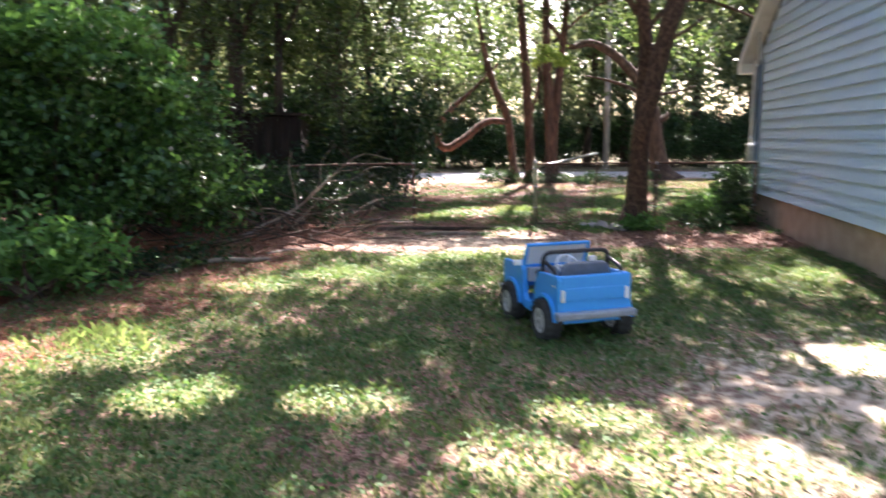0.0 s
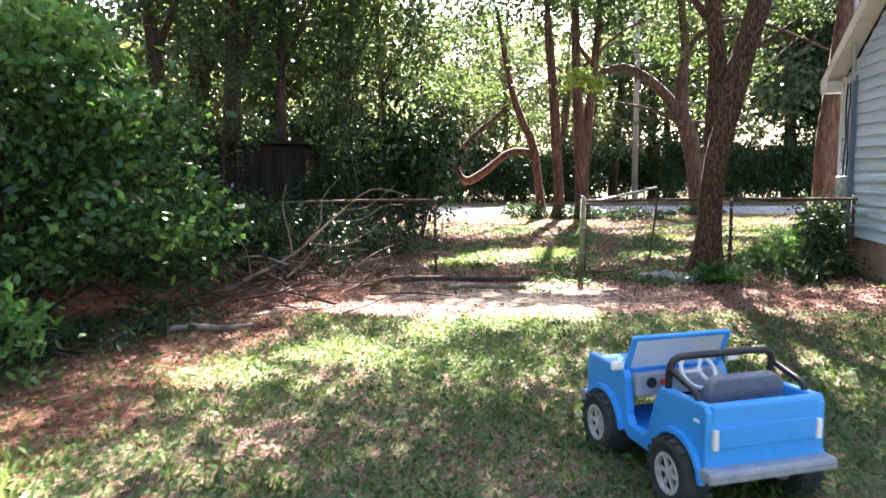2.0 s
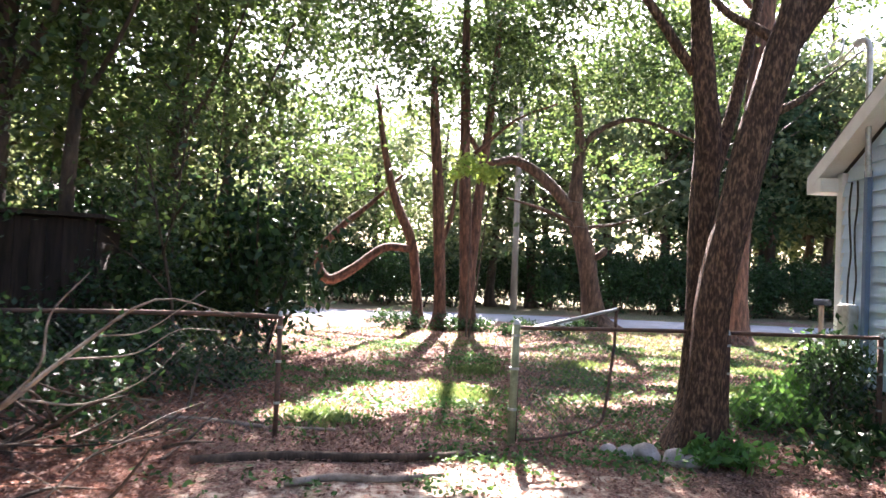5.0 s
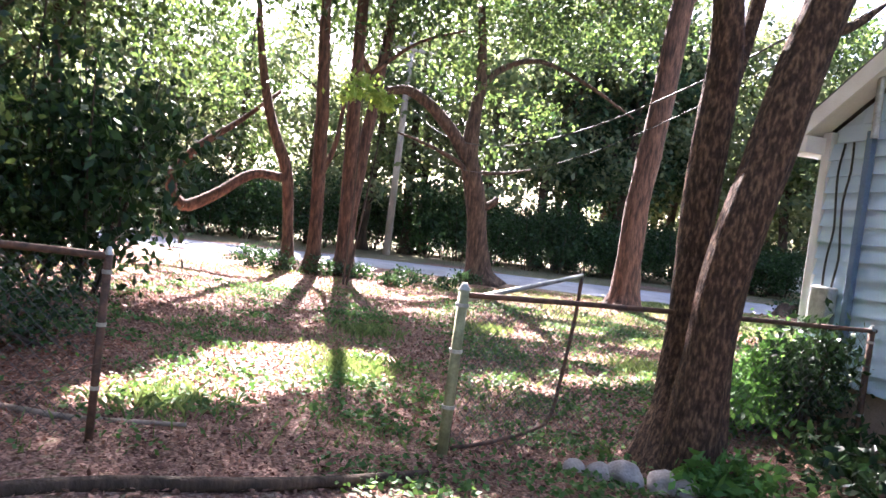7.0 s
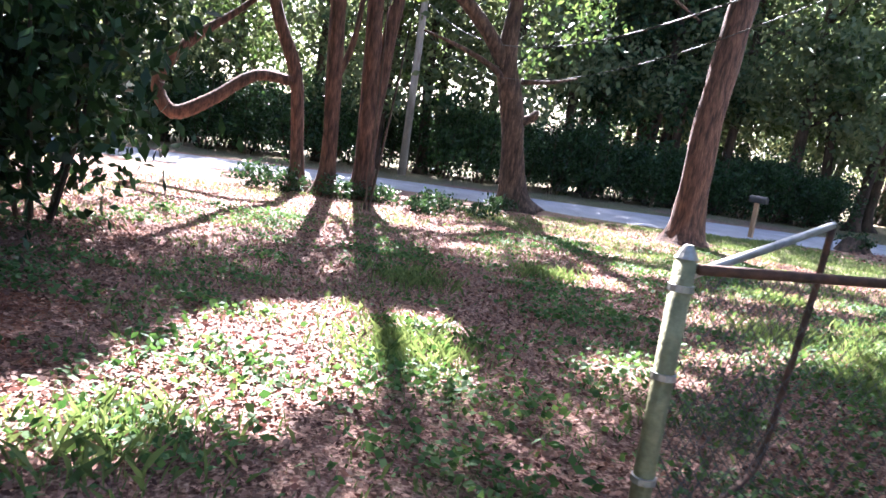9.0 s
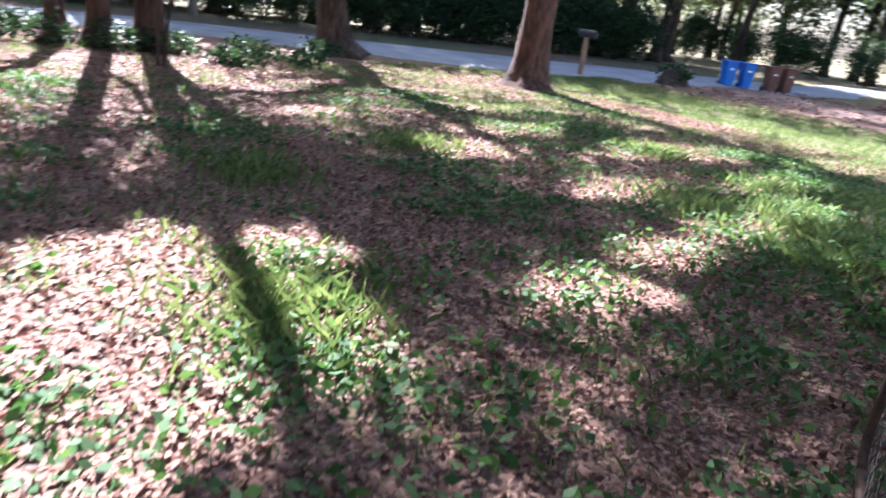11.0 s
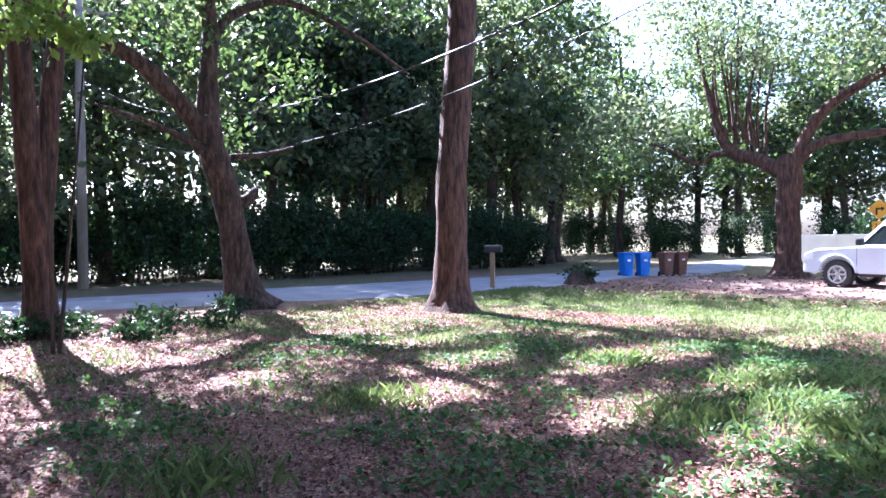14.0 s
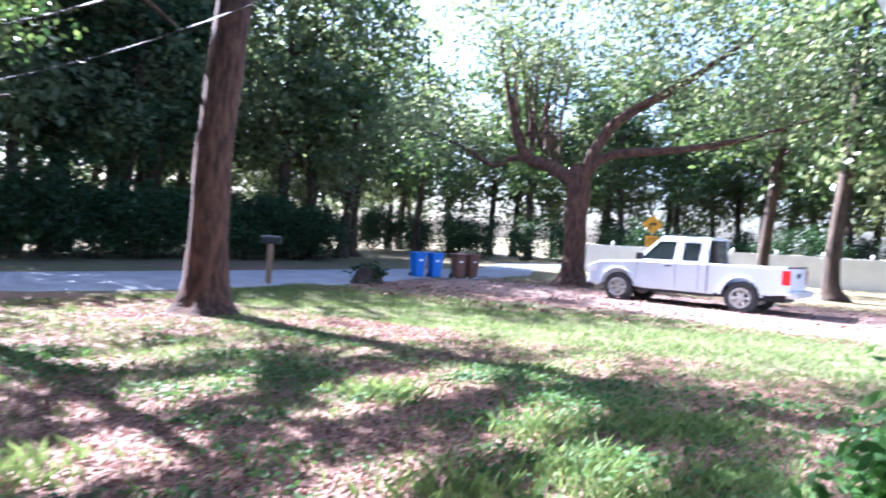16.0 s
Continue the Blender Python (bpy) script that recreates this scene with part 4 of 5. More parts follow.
# ---- toy car ----


def wheel(name, m, parent, r, w, tyre, rim, spokes, lugs, rim_r):
    """A wheel about the local y axis: tyre with lugs, dished rim, spokes and a hub."""
    hub = part(name, rod((0, -w * 0.3, 0), (0, w * 0.3, 0), rim_r * 0.3, 12), rim, parent, smooth=False)
    hub.matrix_basis = m
    bm = bmesh.new()
    prof = [(rim_r, -w * 0.44), (r * 0.86, -w * 0.5), (r * 0.97, -w * 0.42), (r, -w * 0.2), (r, w * 0.2), (r * 0.97, w * 0.42), (r * 0.86, w * 0.5), (rim_r, w * 0.44), (rim_r * 0.96, 0)]
    n = 40
    rings = [[bm.verts.new((math.cos(2 * math.pi * k / n) * a, b, math.sin(2 * math.pi * k / n) * a)) for a, b in prof] for k in range(n)]
    for k in range(n):
        u, v = rings[k], rings[(k + 1) % n]
        for i in range(len(prof)):
            j = (i + 1) % len(prof)
            bm.faces.new((u[i], v[i], v[j], u[j]))
    for k in range(lugs):
        a = 2 * math.pi * k / lugs
        for s in (-1, 1):
            q = Matrix.Rotation(-a - 0.09 * s, 4, "Y") @ Matrix.Translation((r * 0.995, s * w * 0.27, 0)) @ Matrix.Diagonal((r * 0.07, w * 0.4, r * 0.13, 1))
            bmesh.ops.create_cube(bm, size=1, matrix=q)
    bmesh.ops.recalc_face_normals(bm, faces=bm.faces[:])
    part("tyre", bm, tyre, hub, "black lugged tyre")
    bm = bmesh.new()
    for side in (-1, 1):
        for k in range(spokes):
            a = 2 * math.pi * k / spokes
            q = Matrix.Rotation(-a, 4, "Y") @ Matrix.Translation((rim_r * 0.6, side * w * 0.33, 0)) @ Matrix.Diagonal((rim_r * 0.85, w * 0.1, rim_r * 0.2, 1))
            bmesh.ops.create_cube(bm, size=1, matrix=q)
    bm2 = bm
    ro, ri = rim_r * 1.0, rim_r * 0.84
    for side in (-1, 1):
        y0, y1 = side * w * 0.28, side * w * 0.46
        vs = [[bm2.verts.new((math.cos(2 * math.pi * k / n) * a, b, math.sin(2 * math.pi * k / n) * a)) for a, b in ((ro, y0), (ro, y1), (ri, y1), (ri, y0))] for k in range(n)]
        for k in range(n):
            u, v = vs[k], vs[(k + 1) % n]
            for i in range(4):
                bm2.faces.new((u[i], v[i], v[(i + 1) % 4], u[(i + 1) % 4]))
    bmesh.ops.recalc_face_normals(bm2, faces=bm2.faces[:])
    part("rim", bm2, rim, hub, "silver spoked rim")
    return hub


def arc(cx, cz, r, a0, a1, n=8):
    return [(cx + r * math.cos(radians(a0 + (a1 - a0) * i / n)), cz + r * math.sin(radians(a0 + (a1 - a0) * i / n))) for i in range(n + 1)]


def toy_car():
    """Local x forward from the tail, y to the left, z up."""
    head = math.atan2(0.96, -0.27)
    root = thing("toy_car", Matrix.Translation((2.82, 4.70, 0.0)) @ Matrix.Rotation(head, 4, "Z"), "blue plastic ride-on toy jeep parked on the lawn", "toy car")
    hw = 0.33
    RA, FA, R = 0.22, 0.97, 0.178
    # one side: tail, rear arch, sill, front arch, nose, bonnet, low door opening, rear quarter
    side = [(0.0, 0.28), (0.02, 0.24), *arc(RA, 0.17, 0.205, 160, 12, 9), (0.46, 0.17), (0.70, 0.17), *arc(FA, 0.17, 0.205, 168, 20, 9), (1.20, 0.26), (1.21, 0.50), (1.18, 0.54), (0.78, 0.545), (0.74, 0.50), (0.71, 0.30), (0.68, 0.255), (0.54, 0.255), (0.50, 0.29), (0.44, 0.48), (0.39, 0.555), (0.02, 0.575), (0.0, 0.54)]
    part("side_panel", extrude(side, hw - 0.05, hw, 0.014), TOY_BLUE, root)
    part("side_panel", extrude(side, -hw, -hw + 0.05, 0.014), TOY_BLUE, root)
    bm = box(-0.005, 0.05, -hw + 0.03, hw - 0.03, 0.27, 0.575, 0.014)
    box(-0.014, 0.0, -hw + 0.06, hw - 0.06, 0.37, 0.475, 0.006, bm)
    part("tailgate", bm, TOY_BLUE, root)
    bm = extrude([(0.76, 0.52), (1.18, 0.515), (1.205, 0.49), (1.205, 0.26), (1.16, 0.26), (1.16, 0.47), (0.76, 0.49)], -hw + 0.045, hw - 0.045, 0.008)
    part("bonnet", bm, TOY_BLUE, root)
    bm = box(0.05, 1.1, -hw + 0.048, hw - 0.048, 0.17, 0.2)
    box(0.05, 0.42, -hw + 0.048, hw - 0.048, 0.2, 0.36, 0, bm)
    part("floor_pan", bm, TOY_BLUE, root)
    for s in (-1, 1):
        for a in (RA, FA):
            pts = arc(a, 0.17, 0.228, 172, 8, 10)
            inn = arc(a, 0.17, 0.2, 172, 8, 10)
            part("fender_flare", extrude(pts + inn[::-1], s * (hw - 0.002), s * (hw + 0.028), 0.004), TOY_BLUE, root)
    part("dashboard", box(0.70, 0.765, -hw + 0.052, hw - 0.052, 0.40, 0.525, 0.01), TOY_GREY, root, "pale grey dashboard with a dial")
    for y in (0.19, 0.12):
        part("dial", rod((0.69, y, 0.475), (0.704, y, 0.475), 0.03 if y > 0.15 else 0.014, 16), TOY_BLACK if y > 0.15 else RED_LENS, root)
    # windscreen frame, leaning back
    m = Matrix.Translation((0.79, 0, 0.53)) @ Matrix.Rotation(radians(-24), 4, "Y") @ Matrix.Diagonal((1, 1, 0.85, 1))
    bm = bmesh.new()
    for q in ((-0.012, 0.012, -0.30, 0.30, 0.245, 0.275), (-0.012, 0.012, -0.31, 0.31, -0.01, 0.02), (-0.012, 0.012, -0.31, -0.28, 0.0, 0.27), (-0.012, 0.012, 0.28, 0.31, 0.0, 0.27)):
        box(*q, 0.005, bm)
    bmesh.ops.transform(bm, matrix=m, verts=bm.verts)
    part("windscreen_frame", bm, TOY_BLUE, root)
    bm = box(-0.003, 0.003, -0.28, 0.28, 0.02, 0.245)
    bmesh.ops.transform(bm, matrix=m, verts=bm.verts)
    part("windscreen", bm, GLARE_PLASTIC, root, "clear plastic windscreen with sky glare put into its milky colour").visible_shadow = False
    for s in (-1, 1):
        part("mirror", box(0.745, 0.775, s * 0.37 - 0.035, s * 0.37 + 0.035, 0.545, 0.595, 0.01), LENS, root)
    bm = bmesh.new()
    n = 28
    c, ax = Vector((0.615, 0.0, 0.545)), Matrix.Rotation(radians(-52), 3, "Y")
    pts = [(*(c + ax @ Vector((math.cos(2 * math.pi * k / n) * 0.102, math.sin(2 * math.pi * k / n) * 0.102, 0))), 0.012) for k in range(n + 1)]
    tube(pts, 8, 1, bm=bm)
    for a in (90, 210, 330):
        rod(c, c + ax @ Vector((math.cos(radians(a)) * 0.098, math.sin(radians(a)) * 0.098, 0)), 0.012, 6, bm)
    rod(c + ax @ Vector((0, 0, 0.012)), c + ax @ Vector((0, 0, -0.14)), 0.02, 10, bm)
    sw = part("steering_wheel", bm, LENS, root, "off-white steering wheel", smooth=True)
    sw.location = (0, -0.05, 0)
    pr = [(-0.2, 0.0), (-0.2, 0.12), *arc(-0.13, 0.12, 0.07, 180, 90, 5)[1:], *arc(0.13, 0.12, 0.07, 90, 0, 5), (0.2, 0.12), (0.2, 0.0)]
    bm = extrude(pr, -0.03, 0.03, 0.012)
    bmesh.ops.transform(bm, matrix=Matrix.Translation((0.20, 0, 0.42)) @ Matrix.Rotation(radians(-8), 4, "Y") @ Matrix.Rotation(radians(90), 4, "Z") @ Matrix.Diagonal((1.1, 1, 1.25, 1)), verts=bm.verts)
    box(0.22, 0.48, -0.21, 0.21, 0.36, 0.42, 0.02, bm)
    part("seat", bm, TOY_SEAT, root, "slate grey bench seat")
    w = hw - 0.03
    part("roll_bar", tube([(0.36, w, 0.54, 0.019), (0.35, w, 0.66, 0.019), (0.34, w - 0.03, 0.71, 0.019), (0.34, w - 0.1, 0.72, 0.019), (0.34, 0, 0.72, 0.019), (0.34, -w + 0.1, 0.72, 0.019), (0.34, -w + 0.03, 0.71, 0.019), (0.35, -w, 0.66, 0.019), (0.36, -w, 0.54, 0.019)], 10, 4), TOY_BLACK, root, "black roll bar", smooth=True)
    for s in (-1, 1):
        part("bar_brace", tube([(0.345, s * w, 0.655, 0.016), (0.24, s * w, 0.63, 0.016), (0.13, s * w, 0.60, 0.016), (0.10, s * w, 0.55, 0.018)], 8, 4), TOY_BLACK, root, smooth=True)
        part("tail_light", box(-0.02, 0.004, s * 0.285 - 0.014, s * 0.285 + 0.014, 0.365, 0.465, 0.006), LENS, root, "pale upright tail light")
        part("side_marker", box(0.05, 0.09, s * hw - 0.004, s * hw + 0.006, 0.48, 0.495, 0.002), LENS, root)
    bm = box(-0.07, 0.02, -0.35, 0.35, 0.225, 0.285, 0.014)
    for z in (0.243, 0.262):
        box(-0.076, -0.06, -0.34, 0.34, z - 0.004, z + 0.004, 0, bm)
    part("bumper", bm, TOY_GREY, root, "grey ribbed rear bumper")
    part("bumper", box(1.18, 1.26, -0.35, 0.35, 0.22, 0.29, 0.014), TOY_GREY, root)
    part("axle", rod((RA, -0.28, R), (RA, 0.28, R), 0.02, 8), TOY_BLACK, root)
    part("axle", rod((FA, -0.28, R), (FA, 0.28, R), 0.02, 8), TOY_BLACK, root)
    for x in (RA, FA):
        for s in (-1, 1):
            wheel("wheel", Matrix.Translation((x, s * 0.325, R - 0.005)), root, R, 0.145, TYRE, CHROME, 6, 18, R * 0.58)
    return root


toy_car()

# ---- pickup on the driveway ----


def pickup():
    """Local x forward from the rear axle, y to the left, z up."""
    rear, front = Vector((22.35, 15.65, 0)), Vector((22.95, 18.75, 0))
    d = front - rear
    m = Matrix.Translation((0, 0, 0.03)) @ Matrix.Translation(rear) @ Matrix.Rotation(math.atan2(d.y, d.x), 4, "Z") @ Matrix.Translation((0, -0.85, 0))
    root = thing("pickup_truck", m, "silver extended-cab pickup truck parked on the dirt driveway", "truck")
    WB, R, hw = d.length, 0.38, 0.92
    A = R + 0.09
    side = [(-1.02, 0.52), (-0.60, 0.48), *arc(0, R, A, 165, 15, 10), (0.7, 0.40), (WB - 0.55, 0.40), *arc(WB, R, A, 172, 10, 10), (WB + 0.62, 0.36), (WB + 0.85, 0.45), (WB + 0.88, 0.75), (WB + 0.82, 0.93), (WB + 0.55, 1.03), (WB - 0.42, 1.10), (0.86, 1.13), (0.8, 1.15), (-1.0, 1.15), (-1.05, 1.08)]
    part("side_panel", extrude(side, hw - 0.1, hw, 0.035), PAINT, root)
    part("side_panel", extrude(side, -hw, -hw + 0.1, 0.035), PAINT, root)
    bm = extrude([(WB - 0.45, 1.09), (WB + 0.5, 1.06), (WB + 0.80, 0.96), (WB + 0.87, 0.8), (WB + 0.87, 0.45), (WB + 0.6, 0.45), (WB - 0.45, 0.6)], -hw + 0.09, hw - 0.09, 0.02)
    part("bonnet", bm, PAINT, root)
    part("bed_floor", box(-1.0, 0.78, -hw + 0.09, hw - 0.09, 0.55, 0.66), DARK_TRIM, root)
    part("bed_front", box(0.72, 0.8, -hw + 0.09, hw - 0.09, 0.66, 1.14), PAINT, root)
    tg = part("tailgate", box(-1.06, -0.98, -hw + 0.1, hw - 0.1, 0.56, 1.15, 0.02), PAINT, root, "silver tailgate with a dark handle")
    part("handle", box(-1.085, -1.05, -0.13, 0.13, 0.92, 1.03, 0.015), DARK_TRIM, tg)
    part("tailgate_cap", box(-1.075, -0.97, -hw + 0.1, hw - 0.1, 1.15, 1.18, 0.01), DARK_TRIM, root)
    part("cab_floor", box(0.8, WB - 0.3, -hw + 0.1, hw - 0.1, 0.42, 0.55), DARK_TRIM, root)
    # greenhouse: pillars and roof, narrower above
    def shell(pts, y, mat_, name, label="", th=0.03):
        for s in (-1, 1):
            bm = bmesh.new()
            vs = [[bm.verts.new((x, s * (y(z) - o), z)) for x, z in pts] for o in (0, th)]
            bm.faces.new(vs[0])
            bm.faces.new(vs[1][::-1])
            for i in range(len(pts)):
                j = (i + 1) % len(pts)
                bm.faces.new((vs[0][i], vs[1][i], vs[1][j], vs[0][j]))
            bmesh.ops.recalc_face_normals(bm, faces=bm.faces[:])
            part(name, bm, mat_, root, label)
    def yy(z):
        return hw - 0.04 - (z - 1.12) * 0.28
    Z0, Z1 = 1.10, 1.74
    xa, xb = 0.84, WB - 0.42
    fr = [(xb, Z0), (xb - 0.62, Z1), (xb - 0.70, Z1), (xb - 0.12, Z0)]
    shell(fr, yy, PAINT, "pillar", th=0.05)
    shell([(xa, Z0), (xa + 0.02, Z1), (xa + 0.20, Z1), (xa + 0.20, Z0)], yy, PAINT, "pillar", th=0.05)
    shell([(1.50, Z0), (1.48, Z1), (1.66, Z1), (1.70, Z0)], yy, PAINT, "pillar", th=0.05)
    shell([(xa, 1.64), (xa, Z1 + 0.02), (xb - 0.62, Z1 + 0.02), (xb - 0.56, 1.64)], yy, PAINT, "roof_rail", th=0.05)
    shell([(xa, 1.10), (xa, 1.18), (xb - 0.08, 1.16), (xb, 1.09)], yy, PAINT, "window_sill", th=0.05)
    shell([(1.70, 1.17), (1.66, 1.65), (xb - 0.66, 1.65), (xb - 0.14, 1.17)], lambda z: yy(z) - 0.012, DARK_GLASS, "side_window", "dark tinted side window", 0.006)
    shell([(1.06, 1.19), (1.06, 1.63), (1.46, 1.63), (1.48, 1.19)], lambda z: yy(z) - 0.012, DARK_GLASS, "side_window", "", 0.006)
    bm = box(xa, xb - 0.62, -yy(Z1) + 0.02, yy(Z1) - 0.02, Z1 - 0.02, Z1 + 0.05, 0.03)
    part("roof", bm, PAINT, root)
    for x0, z0, x1, z1 in ((xb - 0.05, 1.12, xb - 0.63, 1.71), (xa + 0.01, 1.15, xa + 0.03, 1.71)):
        bm = bmesh.new()
        a, b = yy(z0) - 0.06, yy(z1) - 0.06
        v = [bm.verts.new(p) for p in ((x0, -a, z0), (x0, a, z0), (x1, b, z1), (x1, -b, z1))]
        w_ = [bm.verts.new(q.co + Vector((0.012, 0, 0.005))) for q in v]
        bm.faces.new(v)
        bm.faces.new(w_[::-1])
        for i in range(4):
            bm.faces.new((v[i], w_[i], w_[(i + 1) % 4], v[(i + 1) % 4]))
        bmesh.ops.recalc_face_normals(bm, faces=bm.faces[:])
        part("windscreen", bm, DARK_GLASS, root)
    for s in (-1, 1):
        part("mirror", box(xb - 0.28, xb - 0.12, s * (hw + 0.10) - 0.09, s * (hw + 0.10) + 0.09, 1.14, 1.32, 0.03), DARK_TRIM, root, "black door mirror")
        part("door_handle", box(1.72, 1.9, s * hw - 0.01, s * hw + 0.025, 1.0, 1.04, 0.01), DARK_TRIM, root)
        part("tail_light", box(-1.07, -0.90, s * (hw - 0.06) - 0.065, s * (hw - 0.06) + 0.07, 0.76, 1.10, 0.02), RED_LENS, root, "red tail light")
        part("headlight", box(WB + 0.62, WB + 0.875, s * 0.76 - 0.12, s * 0.76 + 0.165, 0.72, 0.93, 0.03), LENS, root)
        part("side_step", box(0.65, WB - 0.6, s * (hw - 0.06) - 0.06, s * (hw - 0.06) + 0.06, 0.33, 0.39, 0.02), DARK_TRIM, root)
        for cx in (0, WB):
            part("fender_flare", extrude(arc(cx, R, A + 0.05, 175, 5, 12) + arc(cx, R, A - 0.005, 175, 5, 12)[::-1], s * (hw - 0.01), s * (hw + 0.05), 0.01), PAINT, root)
        for x in (1.62, 1.04):
            part("door_seam", box(x - 0.006, x + 0.006, s * hw - 0.004, s * hw + 0.003, 0.48, 1.14), DARK_TRIM, root)
        part("door_seam", box(WB - 0.5, WB - 0.488, s * hw - 0.004, s * hw + 0.003, 0.6, 1.08), DARK_TRIM, root)
        part("bed_gap", box(0.80, 0.83, s * hw - 0.004, s * hw + 0.003, 0.44, 1.13), DARK_TRIM, root)
    part("rear_bumper", box(-1.22, -1.0, -hw + 0.02, hw - 0.02, 0.45, 0.6, 0.04), CHROME, root, "chrome rear bumper")
    part("front_bumper", box(WB + 0.75, WB + 0.95, -hw + 0.05, hw - 0.05, 0.40, 0.62, 0.05), PAINT, root)
    part("chassis", box(-0.9, WB + 0.5, -0.5, 0.5, 0.32, 0.45), DARK_TRIM, root)
    for x in (0, WB):
        for s in (-1, 1):
            wheel("wheel", Matrix.Translation((x, s * (hw - 0.10), R - 0.01)), root, R, 0.25, TYRE, CHROME, 6, 26, R * 0.64)
    return root


pickup()

# ---- along the lane ----


def bin_(x, y, turn, material, label):
    root = thing("wheeled_bin", pose(x, y, 0.03, 0, 0, turn), label, "bin", "bins by the lane")
    root.scale = (0.68, 0.68, 0.82)
    bm = bmesh.new()
    v = [bm.verts.new(p) for p in ((-0.23, -0.24, 0.06), (0.23, -0.24, 0.06), (0.23, 0.24, 0.06), (-0.23, 0.24, 0.06), (-0.3, -0.32, 0.98), (0.3, -0.32, 0.98), (0.3, 0.32, 0.98), (-0.3, 0.32, 0.98))]
    for q in ((0, 3, 2, 1), (4, 5, 6, 7), (0, 1, 5, 4), (1, 2, 6, 5), (2, 3, 7, 6), (3, 0, 4, 7)):
        bm.faces.new([v[k] for k in q])
    bmesh.ops.bevel(bm, geom=bm.edges[:], offset=0.025, segments=2, affect="EDGES")
    part("tub", bm, material, root)
    part("lid", box(-0.33, 0.33, -0.36, 0.36, 0.98, 1.05, 0.03), material, root)
    part("handle", rod((-0.25, 0.40, 0.95), (0.25, 0.40, 0.95), 0.018, 8), material, root)
    part("label_bar", box(-0.09, 0.09, -0.312, -0.30, 0.68, 0.76), LENS, root, "pale printed mark")
    for s in (-1, 1):
        part("wheel", rod((s * 0.20, 0.27, 0.09), (s * 0.26, 0.27, 0.09), 0.12, 14), TYRE, root)
    return root


bin_(24.62, 25.95, -28, BIN_BLUE, "blue wheeled recycling bin")
bin_(25.0, 25.5, -34, BIN_BLUE, "blue wheeled recycling bin, lid shut")
bin_(25.75, 25.0, -30, BIN_BROWN, "brown wheeled rubbish bin")
bin_(26.3, 24.75, -25, BIN_BROWN, "brown wheeled rubbish bin set back")

mail = thing("mailbox", pose(17.75, 26.35, 0, 0, 0, 20), "weathered wooden mailbox post with a dark box", "mailbox")
part("post", box(-0.06, 0.06, -0.06, 0.06, -0.2, 1.05, 0.008), POST_WOOD, mail)
bm = extrude([(-0.1, 1.05), (0.1, 1.05), *arc(0, 1.16, 0.1, 0, 180, 8)], -0.28, 0.22, 0.006)
part("box", bm, DARK_TRIM, mail)

sg = thing("road_sign", pose(36, 20.6, 0, 0, 0, 108 - 180), "amber diamond sign with a bent arrow and plate", "road sign")
part("post", rod((0, 0.02, -0.2), (0, 0.02, 2.9), 0.03, 8), GALV, sg)
s2 = math.sqrt(0.5) * 0.62
bm = extrude([(0, 2.47 - s2), (s2, 2.47), (0, 2.47 + s2), (-s2, 2.47)], -0.02, -0.008)
part("diamond_plate", bm, SIGN_Y, sg)
bm = extrude([(-0.14, 2.25), (-0.07, 2.25), (-0.07, 2.47), (0.06, 2.47), (0.06, 2.40), (0.19, 2.505), (0.06, 2.61), (0.06, 2.54), (-0.14, 2.54)], -0.026, -0.0205)
part("arrow", bm, BLACK, sg, "black right-turn arrow")
part("speed_plate", extrude([(-0.26, 1.5), (0.26, 1.5), (0.26, 1.98), (-0.26, 1.98)], -0.02, -0.008), SIGN_Y, sg)
cv = bpy.data.curves.new("speed_number", "FONT")
cv.body, cv.size, cv.align_x, cv.extrude = "15", 0.44, "CENTER", 0.003
cv.materials.append(BLACK)
num = new("speed_number", cv)
num.parent, num.location, num.rotation_euler = sg, (0, -0.0245, 1.59), (radians(90), 0, 0)

pole = thing("utility_pole", pose(10.25, 36.6, 0), "pale weathered utility pole across the lane", "utility pole")
part("shaft", rod((0, 0, -0.3), (0.0, 0, 9.5), 0.16, 12, None, 0.12), POLE_WOOD, pole, smooth=True)
part("cross_arm", box(-0.9, 0.9, -0.14, -0.02, 8.6, 8.72, 0.01), POLE_WOOD, pole)
for k, (zp, zm, sag, r) in enumerate(((6.6, 4.25, 1.8, 0.013), (5.6, 4.05, 1.9, 0.006))):
    a, b = Vector((10.25, 36.5, zp)), Vector((7.63, 12.92, zm + 0.3))
    pts = []
    for i in range(13):
        t = i / 12
        p = a.lerp(b, t)
        pts.append((p.x, p.y, p.z - sag * 4 * t * (1 - t), r))
    cb = new("overhead_cable", finish("overhead_cable", tube(pts, 6, 2), CABLE))
    tagged(cb, "black overhead cable from the pole to the house", "cable")

wf = thing("vinyl_fence", Matrix.Translation((40, 19, 0)), "bright white vinyl privacy fence beyond the lane", "fence")
for i in range(15):
    y = 6.2 - i * 1.9
    part("fence_panel", box(-0.03, 0.03, y - 1.84, y - 0.04, 0.05, 1.45, 0.01), VINYL, wf)
    bm = box(-0.065, 0.065, y - 0.05, y + 0.08, -0.1, 1.55, 0.01)
    rod((0, y + 0.015, 1.55), (0, y + 0.015, 1.68), 0.09, 4, bm, 0.01)
    part("fence_post", bm, VINYL, wf)

far = thing("outbuilding", pose(40.3, 46.0, 0, 0, 0, -20), "low white-roofed building glimpsed through the woods", "building")
part("wall", box(-2.4, 2.4, -1.6, 1.6, -0.1, 1.5), TRIM, far)
part("roof", extrude([(-2.6, 1.5), (2.6, 1.5), (2.4, 1.72), (-2.4, 2.0)], -1.9, 1.9), VINYL, far)

